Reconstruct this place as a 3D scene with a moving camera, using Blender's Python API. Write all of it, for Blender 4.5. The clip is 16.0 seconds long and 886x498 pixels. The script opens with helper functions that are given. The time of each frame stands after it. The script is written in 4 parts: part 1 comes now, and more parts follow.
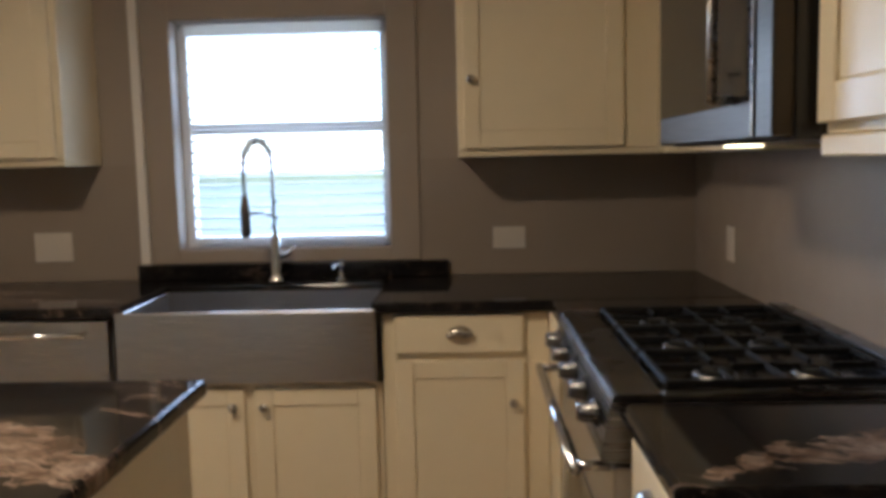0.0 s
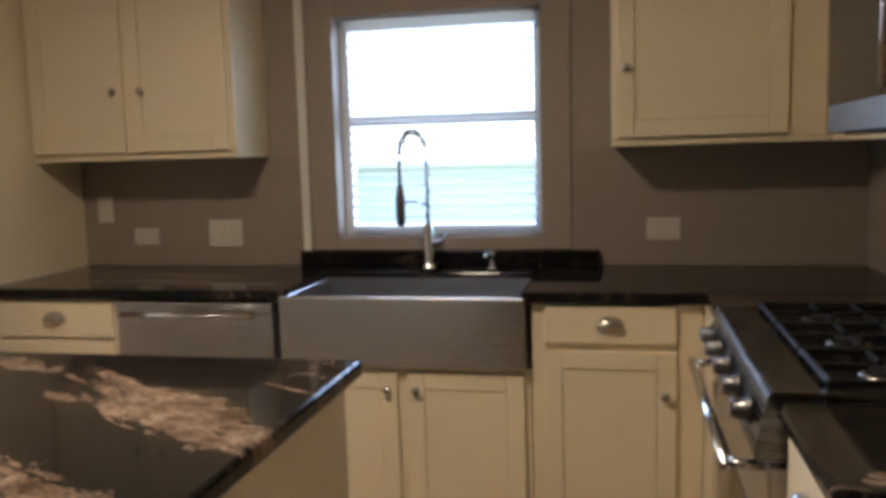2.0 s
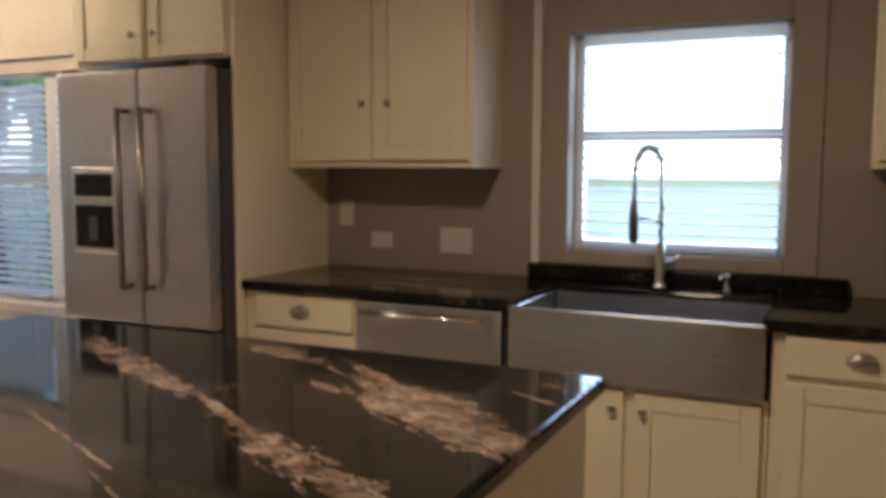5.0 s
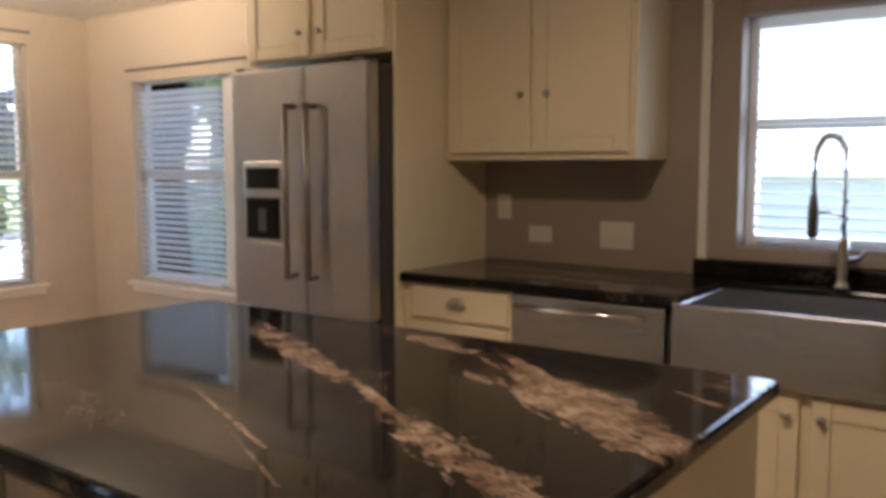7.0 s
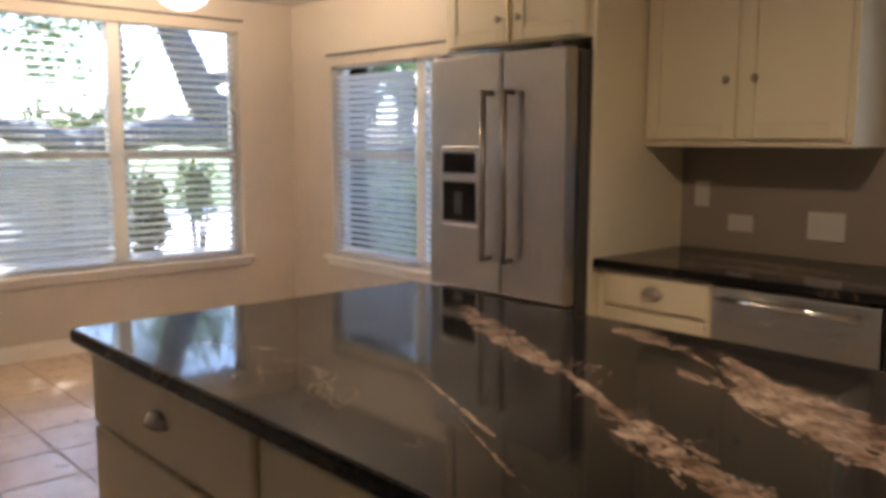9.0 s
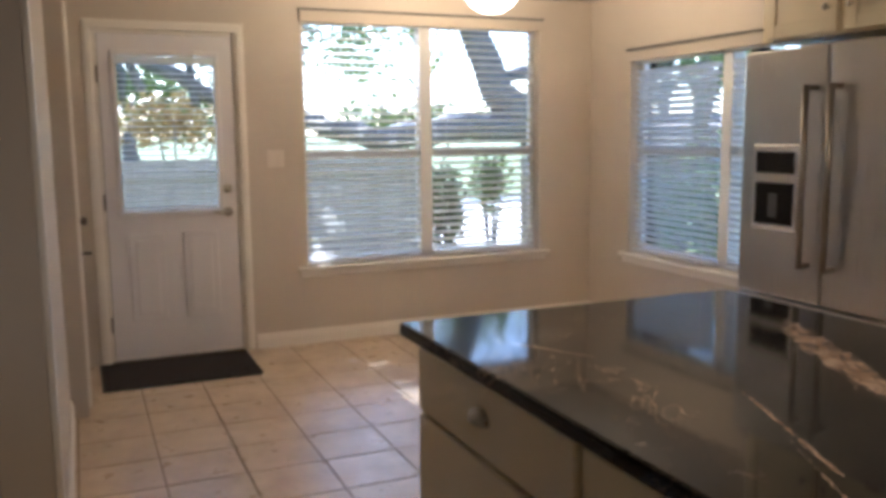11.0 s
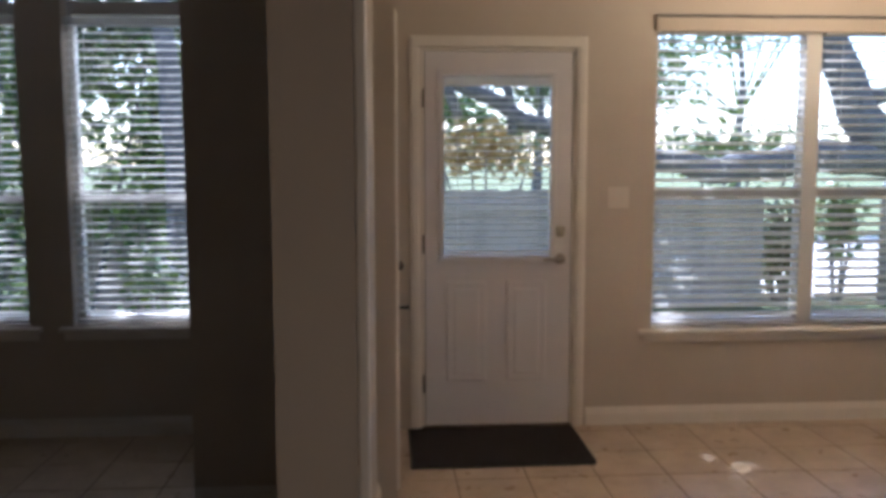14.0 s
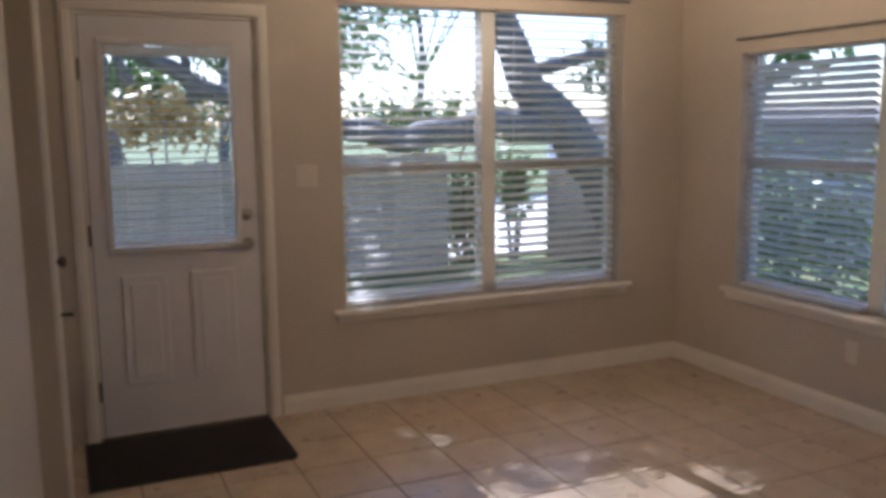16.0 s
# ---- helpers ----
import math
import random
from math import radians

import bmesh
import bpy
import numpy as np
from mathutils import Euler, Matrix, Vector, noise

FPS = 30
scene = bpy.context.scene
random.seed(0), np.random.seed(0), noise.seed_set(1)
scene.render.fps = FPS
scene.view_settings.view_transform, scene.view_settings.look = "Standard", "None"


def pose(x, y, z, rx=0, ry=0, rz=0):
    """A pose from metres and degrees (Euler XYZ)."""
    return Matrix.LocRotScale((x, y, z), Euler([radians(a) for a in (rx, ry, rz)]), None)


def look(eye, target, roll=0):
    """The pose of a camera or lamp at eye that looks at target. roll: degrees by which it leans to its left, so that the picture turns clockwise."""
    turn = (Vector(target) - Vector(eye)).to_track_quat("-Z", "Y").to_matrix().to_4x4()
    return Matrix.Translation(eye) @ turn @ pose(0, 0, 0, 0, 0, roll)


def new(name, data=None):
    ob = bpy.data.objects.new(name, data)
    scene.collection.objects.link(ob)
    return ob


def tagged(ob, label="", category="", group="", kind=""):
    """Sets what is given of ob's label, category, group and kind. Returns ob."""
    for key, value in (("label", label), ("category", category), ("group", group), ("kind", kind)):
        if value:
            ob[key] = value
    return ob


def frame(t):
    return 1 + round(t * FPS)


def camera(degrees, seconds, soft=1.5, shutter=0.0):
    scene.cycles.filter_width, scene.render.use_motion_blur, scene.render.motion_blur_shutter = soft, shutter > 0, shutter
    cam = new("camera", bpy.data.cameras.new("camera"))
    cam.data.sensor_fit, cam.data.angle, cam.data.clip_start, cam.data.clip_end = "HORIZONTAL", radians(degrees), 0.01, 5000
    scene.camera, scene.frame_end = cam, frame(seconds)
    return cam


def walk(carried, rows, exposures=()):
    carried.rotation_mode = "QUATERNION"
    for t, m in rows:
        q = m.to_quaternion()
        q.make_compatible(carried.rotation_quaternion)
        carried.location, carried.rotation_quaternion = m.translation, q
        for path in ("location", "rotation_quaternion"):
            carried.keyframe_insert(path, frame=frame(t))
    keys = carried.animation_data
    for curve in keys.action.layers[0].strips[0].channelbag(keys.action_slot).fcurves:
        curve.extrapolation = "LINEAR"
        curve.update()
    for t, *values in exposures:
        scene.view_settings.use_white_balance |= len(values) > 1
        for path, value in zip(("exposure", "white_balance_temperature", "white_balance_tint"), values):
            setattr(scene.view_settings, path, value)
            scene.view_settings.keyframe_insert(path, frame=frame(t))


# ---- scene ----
cam = camera(55.0, 16.0, soft=4.2)
PATH = [
    (0, (-0.016, -0.057, 1.357), (-0.079, 1.931, 1.15), -1.3),
    (0.5, (-0.016, -0.061, 1.348), (-0.182, 1.922, 1.147), -1.5),
    (1, (0.009, -0.079, 1.359), (-0.257, 1.892, 1.144), -1.7),
    (1.5, (-0.006, -0.081, 1.352), (-0.343, 1.878, 1.136), -1.6),
    (2, (-0.009, -0.081, 1.358), (-0.425, 1.863, 1.136), -1.6),
    (2.5, (-0.032, -0.099, 1.366), (-0.51, 1.83, 1.144), -1.3),
    (3, (-0.047, -0.118, 1.374), (-0.595, 1.793, 1.157), -0.8),
    (3.5, (-0.076, -0.131, 1.367), (-0.692, 1.761, 1.164), -0.3),
    (4, (-0.084, -0.132, 1.373), (-0.786, 1.73, 1.176), 0.1),
    (6.5, (-0.128, -0.107, 1.352), (-1.223, 1.555, 1.161), -0.2),
    (7, (-0.123, -0.082, 1.344), (-1.303, 1.521, 1.149), -0.1),
    (7.5, (-0.131, -0.12, 1.337), (-1.377, 1.431, 1.135), 0.3),
    (8, (-0.178, -0.147, 1.359), (-1.486, 1.35, 1.135), 0.4),
    (10.5, (-0.147, -0.219, 1.407), (-1.895, 0.718, 1.141), -0.5),
    (11, (-0.21, -0.247, 1.43), (-2.032, 0.531, 1.158), -0.6),
    (11.5, (-0.341, -0.284, 1.445), (-2.224, 0.332, 1.173), -0.1),
    (12, (-0.509, -0.325, 1.447), (-2.44, 0.126, 1.191), 0.3),
    (12.5, (-0.735, -0.31, 1.441), (-2.707, -0.065, 1.217), 0.2),
    (13, (-0.907, -0.302, 1.467), (-2.896, -0.263, 1.26), 0.1),
    (13.5, (-1.071, -0.314, 1.517), (-3.059, -0.312, 1.299), 0.4),
    (14, (-1.263, -0.304, 1.468), (-3.248, -0.172, 1.262), -0.1),
    (14.5, (-1.408, -0.271, 1.496), (-3.369, 0.046, 1.26), -0.6),
    (15, (-1.444, -0.285, 1.598), (-3.359, 0.206, 1.298), -0.4),
    (15.5, (-1.507, -0.299, 1.526), (-3.367, 0.379, 1.24), -0.9),
    (16, (-1.484, -0.222, 1.537), (-3.288, 0.59, 1.243), -0.6),
]
walk(cam, [(t, look(eye, target, roll)) for t, eye, target, roll in PATH],
     exposures=[(0, 2.5, 5050, 12), (2.7, 2.6, 5050, 12), (4, 2.42, 5100, 12), (8, 2.35, 5450, 17), (11, 2.15, 5150, 13), (12.5, 2.0, 5150, 14), (13.5, 1.88, 5150, 16), (14.5, 1.22, 5150, 16), (16, 1.22, 5200, 17)])

# ---- world, sun, lamps ----
world = bpy.data.worlds.new("world")
scene.world = world
world.use_nodes = True
wn = world.node_tree
wn.nodes.clear()
sky = wn.nodes.new("ShaderNodeTexSky")
sky.sky_type, sky.sun_disc = "NISHITA", False
SUN_EL, SUN_WAY = radians(48), Vector((0.99, 0.08, 0))
sky.sun_elevation, sky.sun_rotation = SUN_EL, math.atan2(-SUN_WAY.x, -SUN_WAY.y)
bg = wn.nodes.new("ShaderNodeBackground")
bg.inputs[1].default_value = 0.15
wo = wn.nodes.new("ShaderNodeOutputWorld")
wn.links.new(sky.outputs[0], bg.inputs[0])
wn.links.new(bg.outputs[0], wo.inputs[0])
sun = new("sun", bpy.data.lights.new("sun", "SUN"))
sun.data.energy, sun.data.angle, sun.data.color = 5.0, radians(0.6), (1.0, 0.95, 0.86)
sun_from = -SUN_WAY.normalized() * math.cos(SUN_EL) + Vector((0, 0, math.sin(SUN_EL)))
sun.matrix_world = look(sun_from * 40, (0, 0, 0))


def lamp(name, kind, place, energy, color, size=0.1, target=None):
    ob = new(name, bpy.data.lights.new(name, kind))
    ob.data.energy, ob.data.color = energy, color
    if kind == "AREA":
        ob.data.shape, ob.data.size = "DISK", size
    else:
        ob.data.shadow_soft_size = size
    ob.matrix_world = look(place, target or (place[0], place[1] + 1e-4, place[2] - 1))
    return ob


WARM = (1.0, 0.70, 0.38)
lamp("pendant_bulb", "POINT", (-4.62, 1.95, 2.19), 23, WARM, 0.05)
# Added fill light, placed to brighten the cabinet fronts.
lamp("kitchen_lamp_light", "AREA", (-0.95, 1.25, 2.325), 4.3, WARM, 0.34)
window_light = lamp("sink_window_light", "AREA", (-0.735, 3.60, 1.47), 3.2, (0.93, 0.97, 1.0), 0.9, (-0.735, 2.0, 1.47))
window_light.data.shape, window_light.data.size, window_light.data.size_y = "RECTANGLE", 1.0, 1.0


# ---- materials ----
class Mat:
    """A node material built step by step."""

    def __init__(self, name, rough=0.5, metal=0.0, spec=0.5):
        self.m = bpy.data.materials.new(name)
        self.m.use_nodes = True
        self.t = self.m.node_tree
        self.p = self.t.nodes["Principled BSDF"]
        self.p.inputs["Roughness"].default_value = rough
        self.p.inputs["Metallic"].default_value = metal
        self.p.inputs["Specular IOR Level"].default_value = spec
        self.pos = self.t.nodes.new("ShaderNodeNewGeometry").outputs["Position"]

    def put(self, socket, value):
        if hasattr(value, "is_linked"):
            self.t.links.new(value, socket)
        elif isinstance(value, (tuple, list)):
            socket.default_value = (*value, 1) if len(socket.default_value) == 4 and len(value) == 3 else value
        else:
            socket.default_value = value

    def math(self, op, a, b=0.0, c=0.0):
        n = self.t.nodes.new("ShaderNodeMath")
        n.operation = op
        for s, v in zip(n.inputs, (a, b, c)):
            self.put(s, v)
        return n.outputs[0]

    def scaled(self, sx, sy, sz, rot=(0, 0, 0), loc=(0, 0, 0)):
        n = self.t.nodes.new("ShaderNodeMapping")
        n.inputs["Scale"].default_value, n.inputs["Rotation"].default_value = (sx, sy, sz), rot
        n.inputs["Location"].default_value = loc
        self.t.links.new(self.pos, n.inputs["Vector"])
        return n.outputs[0]

    def grain(self, angle, stretch):
        """Coordinates turned by an angle about z, then drawn out along the first axis."""
        n = self.t.nodes.new("ShaderNodeMapping")
        n.inputs["Scale"].default_value = (1, stretch, 1)
        self.t.links.new(self.scaled(1, 1, 1, (0, 0, angle)), n.inputs["Vector"])
        return n.outputs[0]

    def noise(self, scale, detail=4.0, rough=0.55, vec=None, warp=0.0):
        n = self.t.nodes.new("ShaderNodeTexNoise")
        n.inputs["Scale"].default_value, n.inputs["Detail"].default_value = scale, detail
        n.inputs["Roughness"].default_value, n.inputs["Distortion"].default_value = rough, warp
        self.t.links.new(vec or self.pos, n.inputs["Vector"])
        return n.outputs["Fac"]

    def ramp(self, fac, *stops):
        n = self.t.nodes.new("ShaderNodeValToRGB")
        e = n.color_ramp.elements
        while len(e) < len(stops):
            e.new(0.5)
        for el, (at, col) in zip(e, stops):
            el.position = at
            el.color = (*col, 1) if isinstance(col, tuple) else (col, col, col, 1)
        self.t.links.new(fac, n.inputs[0])
        return n.outputs[0]

    def mix(self, fac, a, b, how="MIX"):
        n = self.t.nodes.new("ShaderNodeMix")
        n.data_type, n.blend_type = "RGBA", how
        self.put(n.inputs[0], fac)
        self.put(n.inputs[6], a)
        self.put(n.inputs[7], b)
        return n.outputs[2]

    def color(self, c):
        self.put(self.p.inputs["Base Color"], c)
        return self

    def rough(self, r):
        self.put(self.p.inputs["Roughness"], r)
        return self

    def bump(self, h, strength=0.2, depth=0.01):
        n = self.t.nodes.new("ShaderNodeBump")
        n.inputs["Strength"].default_value, n.inputs["Distance"].default_value = strength, depth
        self.t.links.new(h, n.inputs["Height"])
        self.t.links.new(n.outputs[0], self.p.inputs["Normal"])
        return self

    def vary(self, amount):
        """A shade of its own for each object."""
        n = self.t.nodes.new("ShaderNodeObjectInfo")
        return self.math("MULTIPLY_ADD", n.outputs["Random"], amount, 1 - amount / 2)


def painted(name, col, rough=0.5, grain=260, bump=0.08, shade=0.05):
    m = Mat(name, rough)
    lo = tuple(v * (1 - shade) for v in col)
    m.color(m.ramp(m.noise(1.7, 3), (0.3, lo), (0.7, col)))
    m.rough(m.ramp(m.noise(9, 3), (0.3, rough - 0.06), (0.7, rough + 0.06)))
    return m.bump(m.noise(grain, 2), bump, 0.004).m


def steel(name, col, rough, sx, sy, sz):
    """Brushed metal, with the grain along the axis of the smallest scale."""
    m = Mat(name, rough, 1.0)
    g = m.noise(1.0, 3, 0.6, m.scaled(sx, sy, sz))
    m.color(m.ramp(g, (0.3, tuple(v * 0.95 for v in col)), (0.7, col)))
    m.rough(m.ramp(g, (0.25, rough - 0.06), (0.75, rough + 0.08)))
    return m.bump(g, 0.008, 0.001).m


WALL = painted("wall_paint", (0.54, 0.475, 0.40), 0.75, 190, 0.18)
TAUPE = painted("taupe_wall_paint", (0.345, 0.285, 0.23), 0.6, 190, 0.12)
CEIL = painted("ceiling_paint", (0.78, 0.75, 0.69), 0.85, 120, 0.25)
TRIM = painted("trim_paint", (0.78, 0.73, 0.66), 0.42)
CAB = painted("cabinet_paint", (0.79, 0.685, 0.475), 0.38, 300, 0.05)
DOORP = painted("door_paint", (0.72, 0.69, 0.70), 0.45)


def slat_mat():
    """White vinyl that lets some light through."""
    m = Mat("slat_vinyl", 0.45)
    m.color(m.ramp(m.noise(40, 3), (0.3, (0.78, 0.77, 0.75)), (0.7, (0.84, 0.83, 0.81))))
    t = m.t
    mixer, thin = t.nodes.new("ShaderNodeMixShader"), t.nodes.new("ShaderNodeBsdfTranslucent")
    thin.inputs[0].default_value = (0.82, 0.81, 0.79, 1)
    mixer.inputs[0].default_value = 0.52
    t.links.new(m.p.outputs[0], mixer.inputs[1])
    t.links.new(thin.outputs[0], mixer.inputs[2])
    t.links.new(mixer.outputs[0], t.nodes["Material Output"].inputs[0])
    return m.m


SLAT = slat_mat()
VINYL = painted("window_vinyl", (0.72, 0.70, 0.68), 0.4, 300, 0.03)
PLATE = painted("plate_plastic", (0.66, 0.60, 0.52), 0.35, 300, 0.02)
STEEL = steel("brushed_steel", (0.52, 0.505, 0.49), 0.30, 8, 8, 900)
STEELV = steel("brushed_steel_upright", (0.47, 0.455, 0.44), 0.30, 900, 900, 6)
# Darkened copy of the steel: the range's shade is put into the colour.
SHADESTEEL = steel("steel_in_shade", (0.19, 0.185, 0.18), 0.28, 3, 3, 220)
HANDLE = steel("grey_handle_steel", (0.30, 0.27, 0.24), 0.34, 60, 60, 4)
CHROME = steel("polished_steel", (0.66, 0.65, 0.63), 0.14, 20, 20, 20)
NICKEL = steel("brushed_nickel", (0.48, 0.44, 0.38), 0.28, 90, 90, 90)
BRONZE = steel("dark_bronze", (0.16, 0.13, 0.11), 0.4, 90, 90, 90)
BLACK = painted("black_enamel", (0.012, 0.012, 0.013), 0.16, 300, 0.02)
IRON = painted("cast_iron", (0.012, 0.012, 0.012), 0.5, 400, 0.3)
IRON.node_tree.nodes["Principled BSDF"].inputs["Specular IOR Level"].default_value = 0.2
# Steel colour lowered to carry the dim reflections on the microwave.
DEEPSHADE = steel("steel_in_deep_shade", (0.065, 0.054, 0.044), 0.36, 8, 8, 900)
DARKGREY = painted("dark_grey_case", (0.055, 0.050, 0.048), 0.45, 400, 0.05)
SPLASH = painted("taupe_splash", (0.325, 0.266, 0.212), 0.42, 60, 0.03, 0.10)
DARKGLASS = painted("dark_glass", (0.012, 0.011, 0.011), 0.08, 30, 0.0)
DARKGLASS.node_tree.nodes["Principled BSDF"].inputs["Specular IOR Level"].default_value = 0.2
RUBBER = painted("black_rubber", (0.02, 0.02, 0.02), 0.7)


def glass():
    m = Mat("window_glass", 0.02)
    t = m.t
    mixer, clear, gloss = t.nodes.new("ShaderNodeMixShader"), t.nodes.new("ShaderNodeBsdfTransparent"), t.nodes.new("ShaderNodeBsdfGlossy")
    gloss.inputs["Roughness"].default_value = 0.02
    fr = t.nodes.new("ShaderNodeFresnel")
    fr.inputs[0].default_value = 1.25
    t.links.new(fr.outputs[0], mixer.inputs[0])
    t.links.new(clear.outputs[0], mixer.inputs[1])
    t.links.new(gloss.outputs[0], mixer.inputs[2])
    t.links.new(mixer.outputs[0], t.nodes["Material Output"].inputs[0])
    return m.m


GLASS = glass()


def granite():
    """Polished black granite with cream and rust veins that run across the slab."""
    m = Mat("black_granite", 0.04, 0.0, 0.15)
    sep = m.t.nodes.new("ShaderNodeSeparateXYZ")
    m.t.links.new(m.pos, sep.inputs[0])
    x, y = sep.outputs[0], sep.outputs[1]
    ragged = m.math("SUBTRACT", m.noise(7, 6, 0.65, m.grain(0.53, 2.6), 0.9), 0.5)
    fine = m.math("SUBTRACT", m.noise(26, 5, 0.65, m.grain(0.45, 3.0), 0.8), 0.5)

    def blot(cx, cy, slope, half, thick, jag, cut=0.0):
        """A streak about (cx, cy) along a slope in the slab."""
        c = 1 / math.hypot(1, slope)
        dx, dy = m.math("SUBTRACT", x, cx), m.math("SUBTRACT", y, cy)
        along = m.math("MULTIPLY", m.math("ADD", dx, m.math("MULTIPLY", dy, slope)), c / half)
        off = m.math("MULTIPLY", m.math("SUBTRACT", dy, m.math("MULTIPLY", dx, slope)), c / thick)
        r = m.math("ADD", m.math("POWER", m.math("ABSOLUTE", along), 2.0), m.math("POWER", m.math("ABSOLUTE", off), 2.0))
        edge = m.math("ADD", r, m.math("ADD", m.math("MULTIPLY", ragged, jag), m.math("MULTIPLY", fine, jag * 0.9)))
        return m.ramp(m.math("MULTIPLY", edge, 0.5), (0.36, 1.0), (0.52, 0.0))

    total = None
    for spec in ((-1.60, 1.315, -0.52, 0.40, 0.046, 3.4), (-1.12, 1.075, -0.60, 0.20, 0.015, 3.4), (-0.80, 0.90, -0.50, 0.30, 0.045, 6.5),
                 (-0.78, 1.255, -0.62, 0.34, 0.088, 3.8), (-1.35, 1.560, -0.35, 0.16, 0.040, 4.0), (-0.97, 1.42, -0.7, 0.22, 0.02, 4.5),
                 (-1.28, 0.855, -0.42, 0.26, 0.005, 6.5), (-1.05, 0.725, -0.5, 0.16, 0.004, 6.5), 
                 (-1.95, 0.75, 0.55, 0.14, 0.008, 3.5), (0.62, 1.22, 0.35, 0.18, 0.05, 8.0), (0.40, 1.16, 0.9, 0.10, 0.02, 8.0),
                 (-1.08, 1.33, -0.6, 0.06, 0.02, 4.0), (-1.15, 1.47, -0.7, 0.10, 0.006, 5.0), (-0.62, 1.42, -0.5, 0.12, 0.010, 6.0),
                 (-1.55, 2.76, -0.12, 0.36, 0.050, 5.5), (-1.80, 2.95, -0.10, 0.40, 0.045, 5.5), (-2.08, 2.72, 0.10, 0.2, 0.045, 5.5)):
        b = blot(*spec)
        total = b if total is None else m.math("MAXIMUM", total, b)
    tone = m.ramp(m.noise(14, 5, 0.6), (0.35, (0.09, 0.052, 0.032)), (0.50, (0.22, 0.15, 0.105)), (0.68, (0.37, 0.275, 0.205)))
    base = m.ramp(m.noise(60, 5, 0.6), (0.35, (0.006, 0.006, 0.007)), (0.62, (0.016, 0.014, 0.013)), (0.75, (0.05, 0.038, 0.03)))
    streak = m.ramp(m.noise(15, 9, 0.75, m.grain(0.50, 2.8), 1.6), (0.40, 0.0), (0.56, 1.0))
    total = m.math("MULTIPLY", total, m.math("MULTIPLY_ADD", streak, 0.62, 0.38))
    # thin pale wisps that wander between the large veins
    wander = m.noise(3.6, 7, 0.6, m.grain(0.55, 1.8), 2.2)
    thread = m.ramp(m.math("ABSOLUTE", m.math("SUBTRACT", wander, 0.5)), (0.002, 1.0), (0.016, 0.0))
    patch = m.ramp(m.noise(2.3, 3, 0.5, m.grain(0.5, 1.4)), (0.50, 0.0), (0.64, 0.75))
    cloud = m.ramp(m.noise(8, 6, 0.65, m.grain(0.5, 2.2), 1.0), (0.56, 0.0), (0.80, 0.30))
    wisp = m.math("MAXIMUM", m.math("MULTIPLY", thread, patch), m.math("MULTIPLY", cloud, patch))
    m.color(m.mix(m.math("MAXIMUM", total, wisp), base, tone))
    return m.rough(m.ramp(m.noise(5, 4), (0.3, 0.04), (0.7, 0.085))).m


GRANITE = granite()


def tile_mat():
    m = Mat("floor_tile", 0.33)
    c = m.ramp(m.noise(6, 6, 0.6), (0.3, (0.40, 0.30, 0.21)), (0.55, (0.50, 0.385, 0.275)), (0.75, (0.56, 0.445, 0.33)))
    v = m.vary(0.14)
    m.color(m.mix(1.0, c, m.mix(v, (0, 0, 0), (1, 1, 1)), "MULTIPLY"))
    m.rough(m.ramp(m.noise(11, 4), (0.3, 0.25), (0.7, 0.42)))
    return m.bump(m.noise(30, 4), 0.12, 0.003).m


def simple(name, stops, scale, rough, bump=0.2, vec=None, vary=0.0):
    m = Mat(name, rough)
    c = m.ramp(m.noise(scale, 5, 0.6, m.scaled(*vec) if vec else None), *stops)
    if vary:
        c = m.mix(1.0, c, m.mix(m.vary(vary), (0, 0, 0), (1, 1, 1)), "MULTIPLY")
    return m.color(c).bump(m.noise(scale * 4, 4), bump, 0.01).m


TILE = tile_mat()
GROUT = simple("grout", ((0.3, (0.20, 0.14, 0.09)), (0.7, (0.27, 0.20, 0.14))), 30, 0.9)
MAT_ = simple("doormat_fibre", ((0.3, (0.016, 0.010, 0.009)), (0.7, (0.035, 0.022, 0.02))), 300, 0.95, 0.9)
FENCEM = simple("fence_wood", ((0.3, (0.36, 0.32, 0.28)), (0.7, (0.56, 0.50, 0.44))), 6, 0.85, 0.4, (6, 6, 1), 0.4)
BARK = simple("oak_bark", ((0.3, (0.10, 0.10, 0.105)), (0.7, (0.21, 0.205, 0.21))), 9, 0.9, 0.8)
SIDING = simple("siding", ((0.3, (0.46, 0.49, 0.54)), (0.7, (0.55, 0.58, 0.62))), 5, 0.7, 0.1)
ROOFM = simple("roof_shingle", ((0.3, (0.10, 0.09, 0.085)), (0.7, (0.17, 0.15, 0.14))), 12, 0.9, 0.5)
STONE = simple("garden_stone", ((0.3, (0.38, 0.36, 0.33)), (0.7, (0.52, 0.50, 0.46))), 14, 0.85, 0.6)


def leaf_mat(name, a, b):
    m = Mat(name, 0.55)
    n = m.t.nodes.new("ShaderNodeNewGeometry")
    m.color(m.ramp(n.outputs["Random Per Island"], (0.1, a), (0.9, b)))
    m.p.inputs["Subsurface Weight"].default_value = 0.0
    m.p.inputs["Transmission Weight"].default_value = 0.12
    return m.m


LEAF = leaf_mat("oak_leaves", (0.045, 0.065, 0.02), (0.13, 0.16, 0.055))
LEAF2 = leaf_mat("shrub_leaves", (0.06, 0.13, 0.03), (0.22, 0.30, 0.07))
YELLOW = leaf_mat("dry_leaves", (0.30, 0.20, 0.06), (0.42, 0.32, 0.10))
GRASS = simple("lawn", ((0.3, (0.06, 0.09, 0.03)), (0.55, (0.12, 0.15, 0.055)), (0.75, (0.20, 0.19, 0.10))), 1.3, 0.95, 0.8)


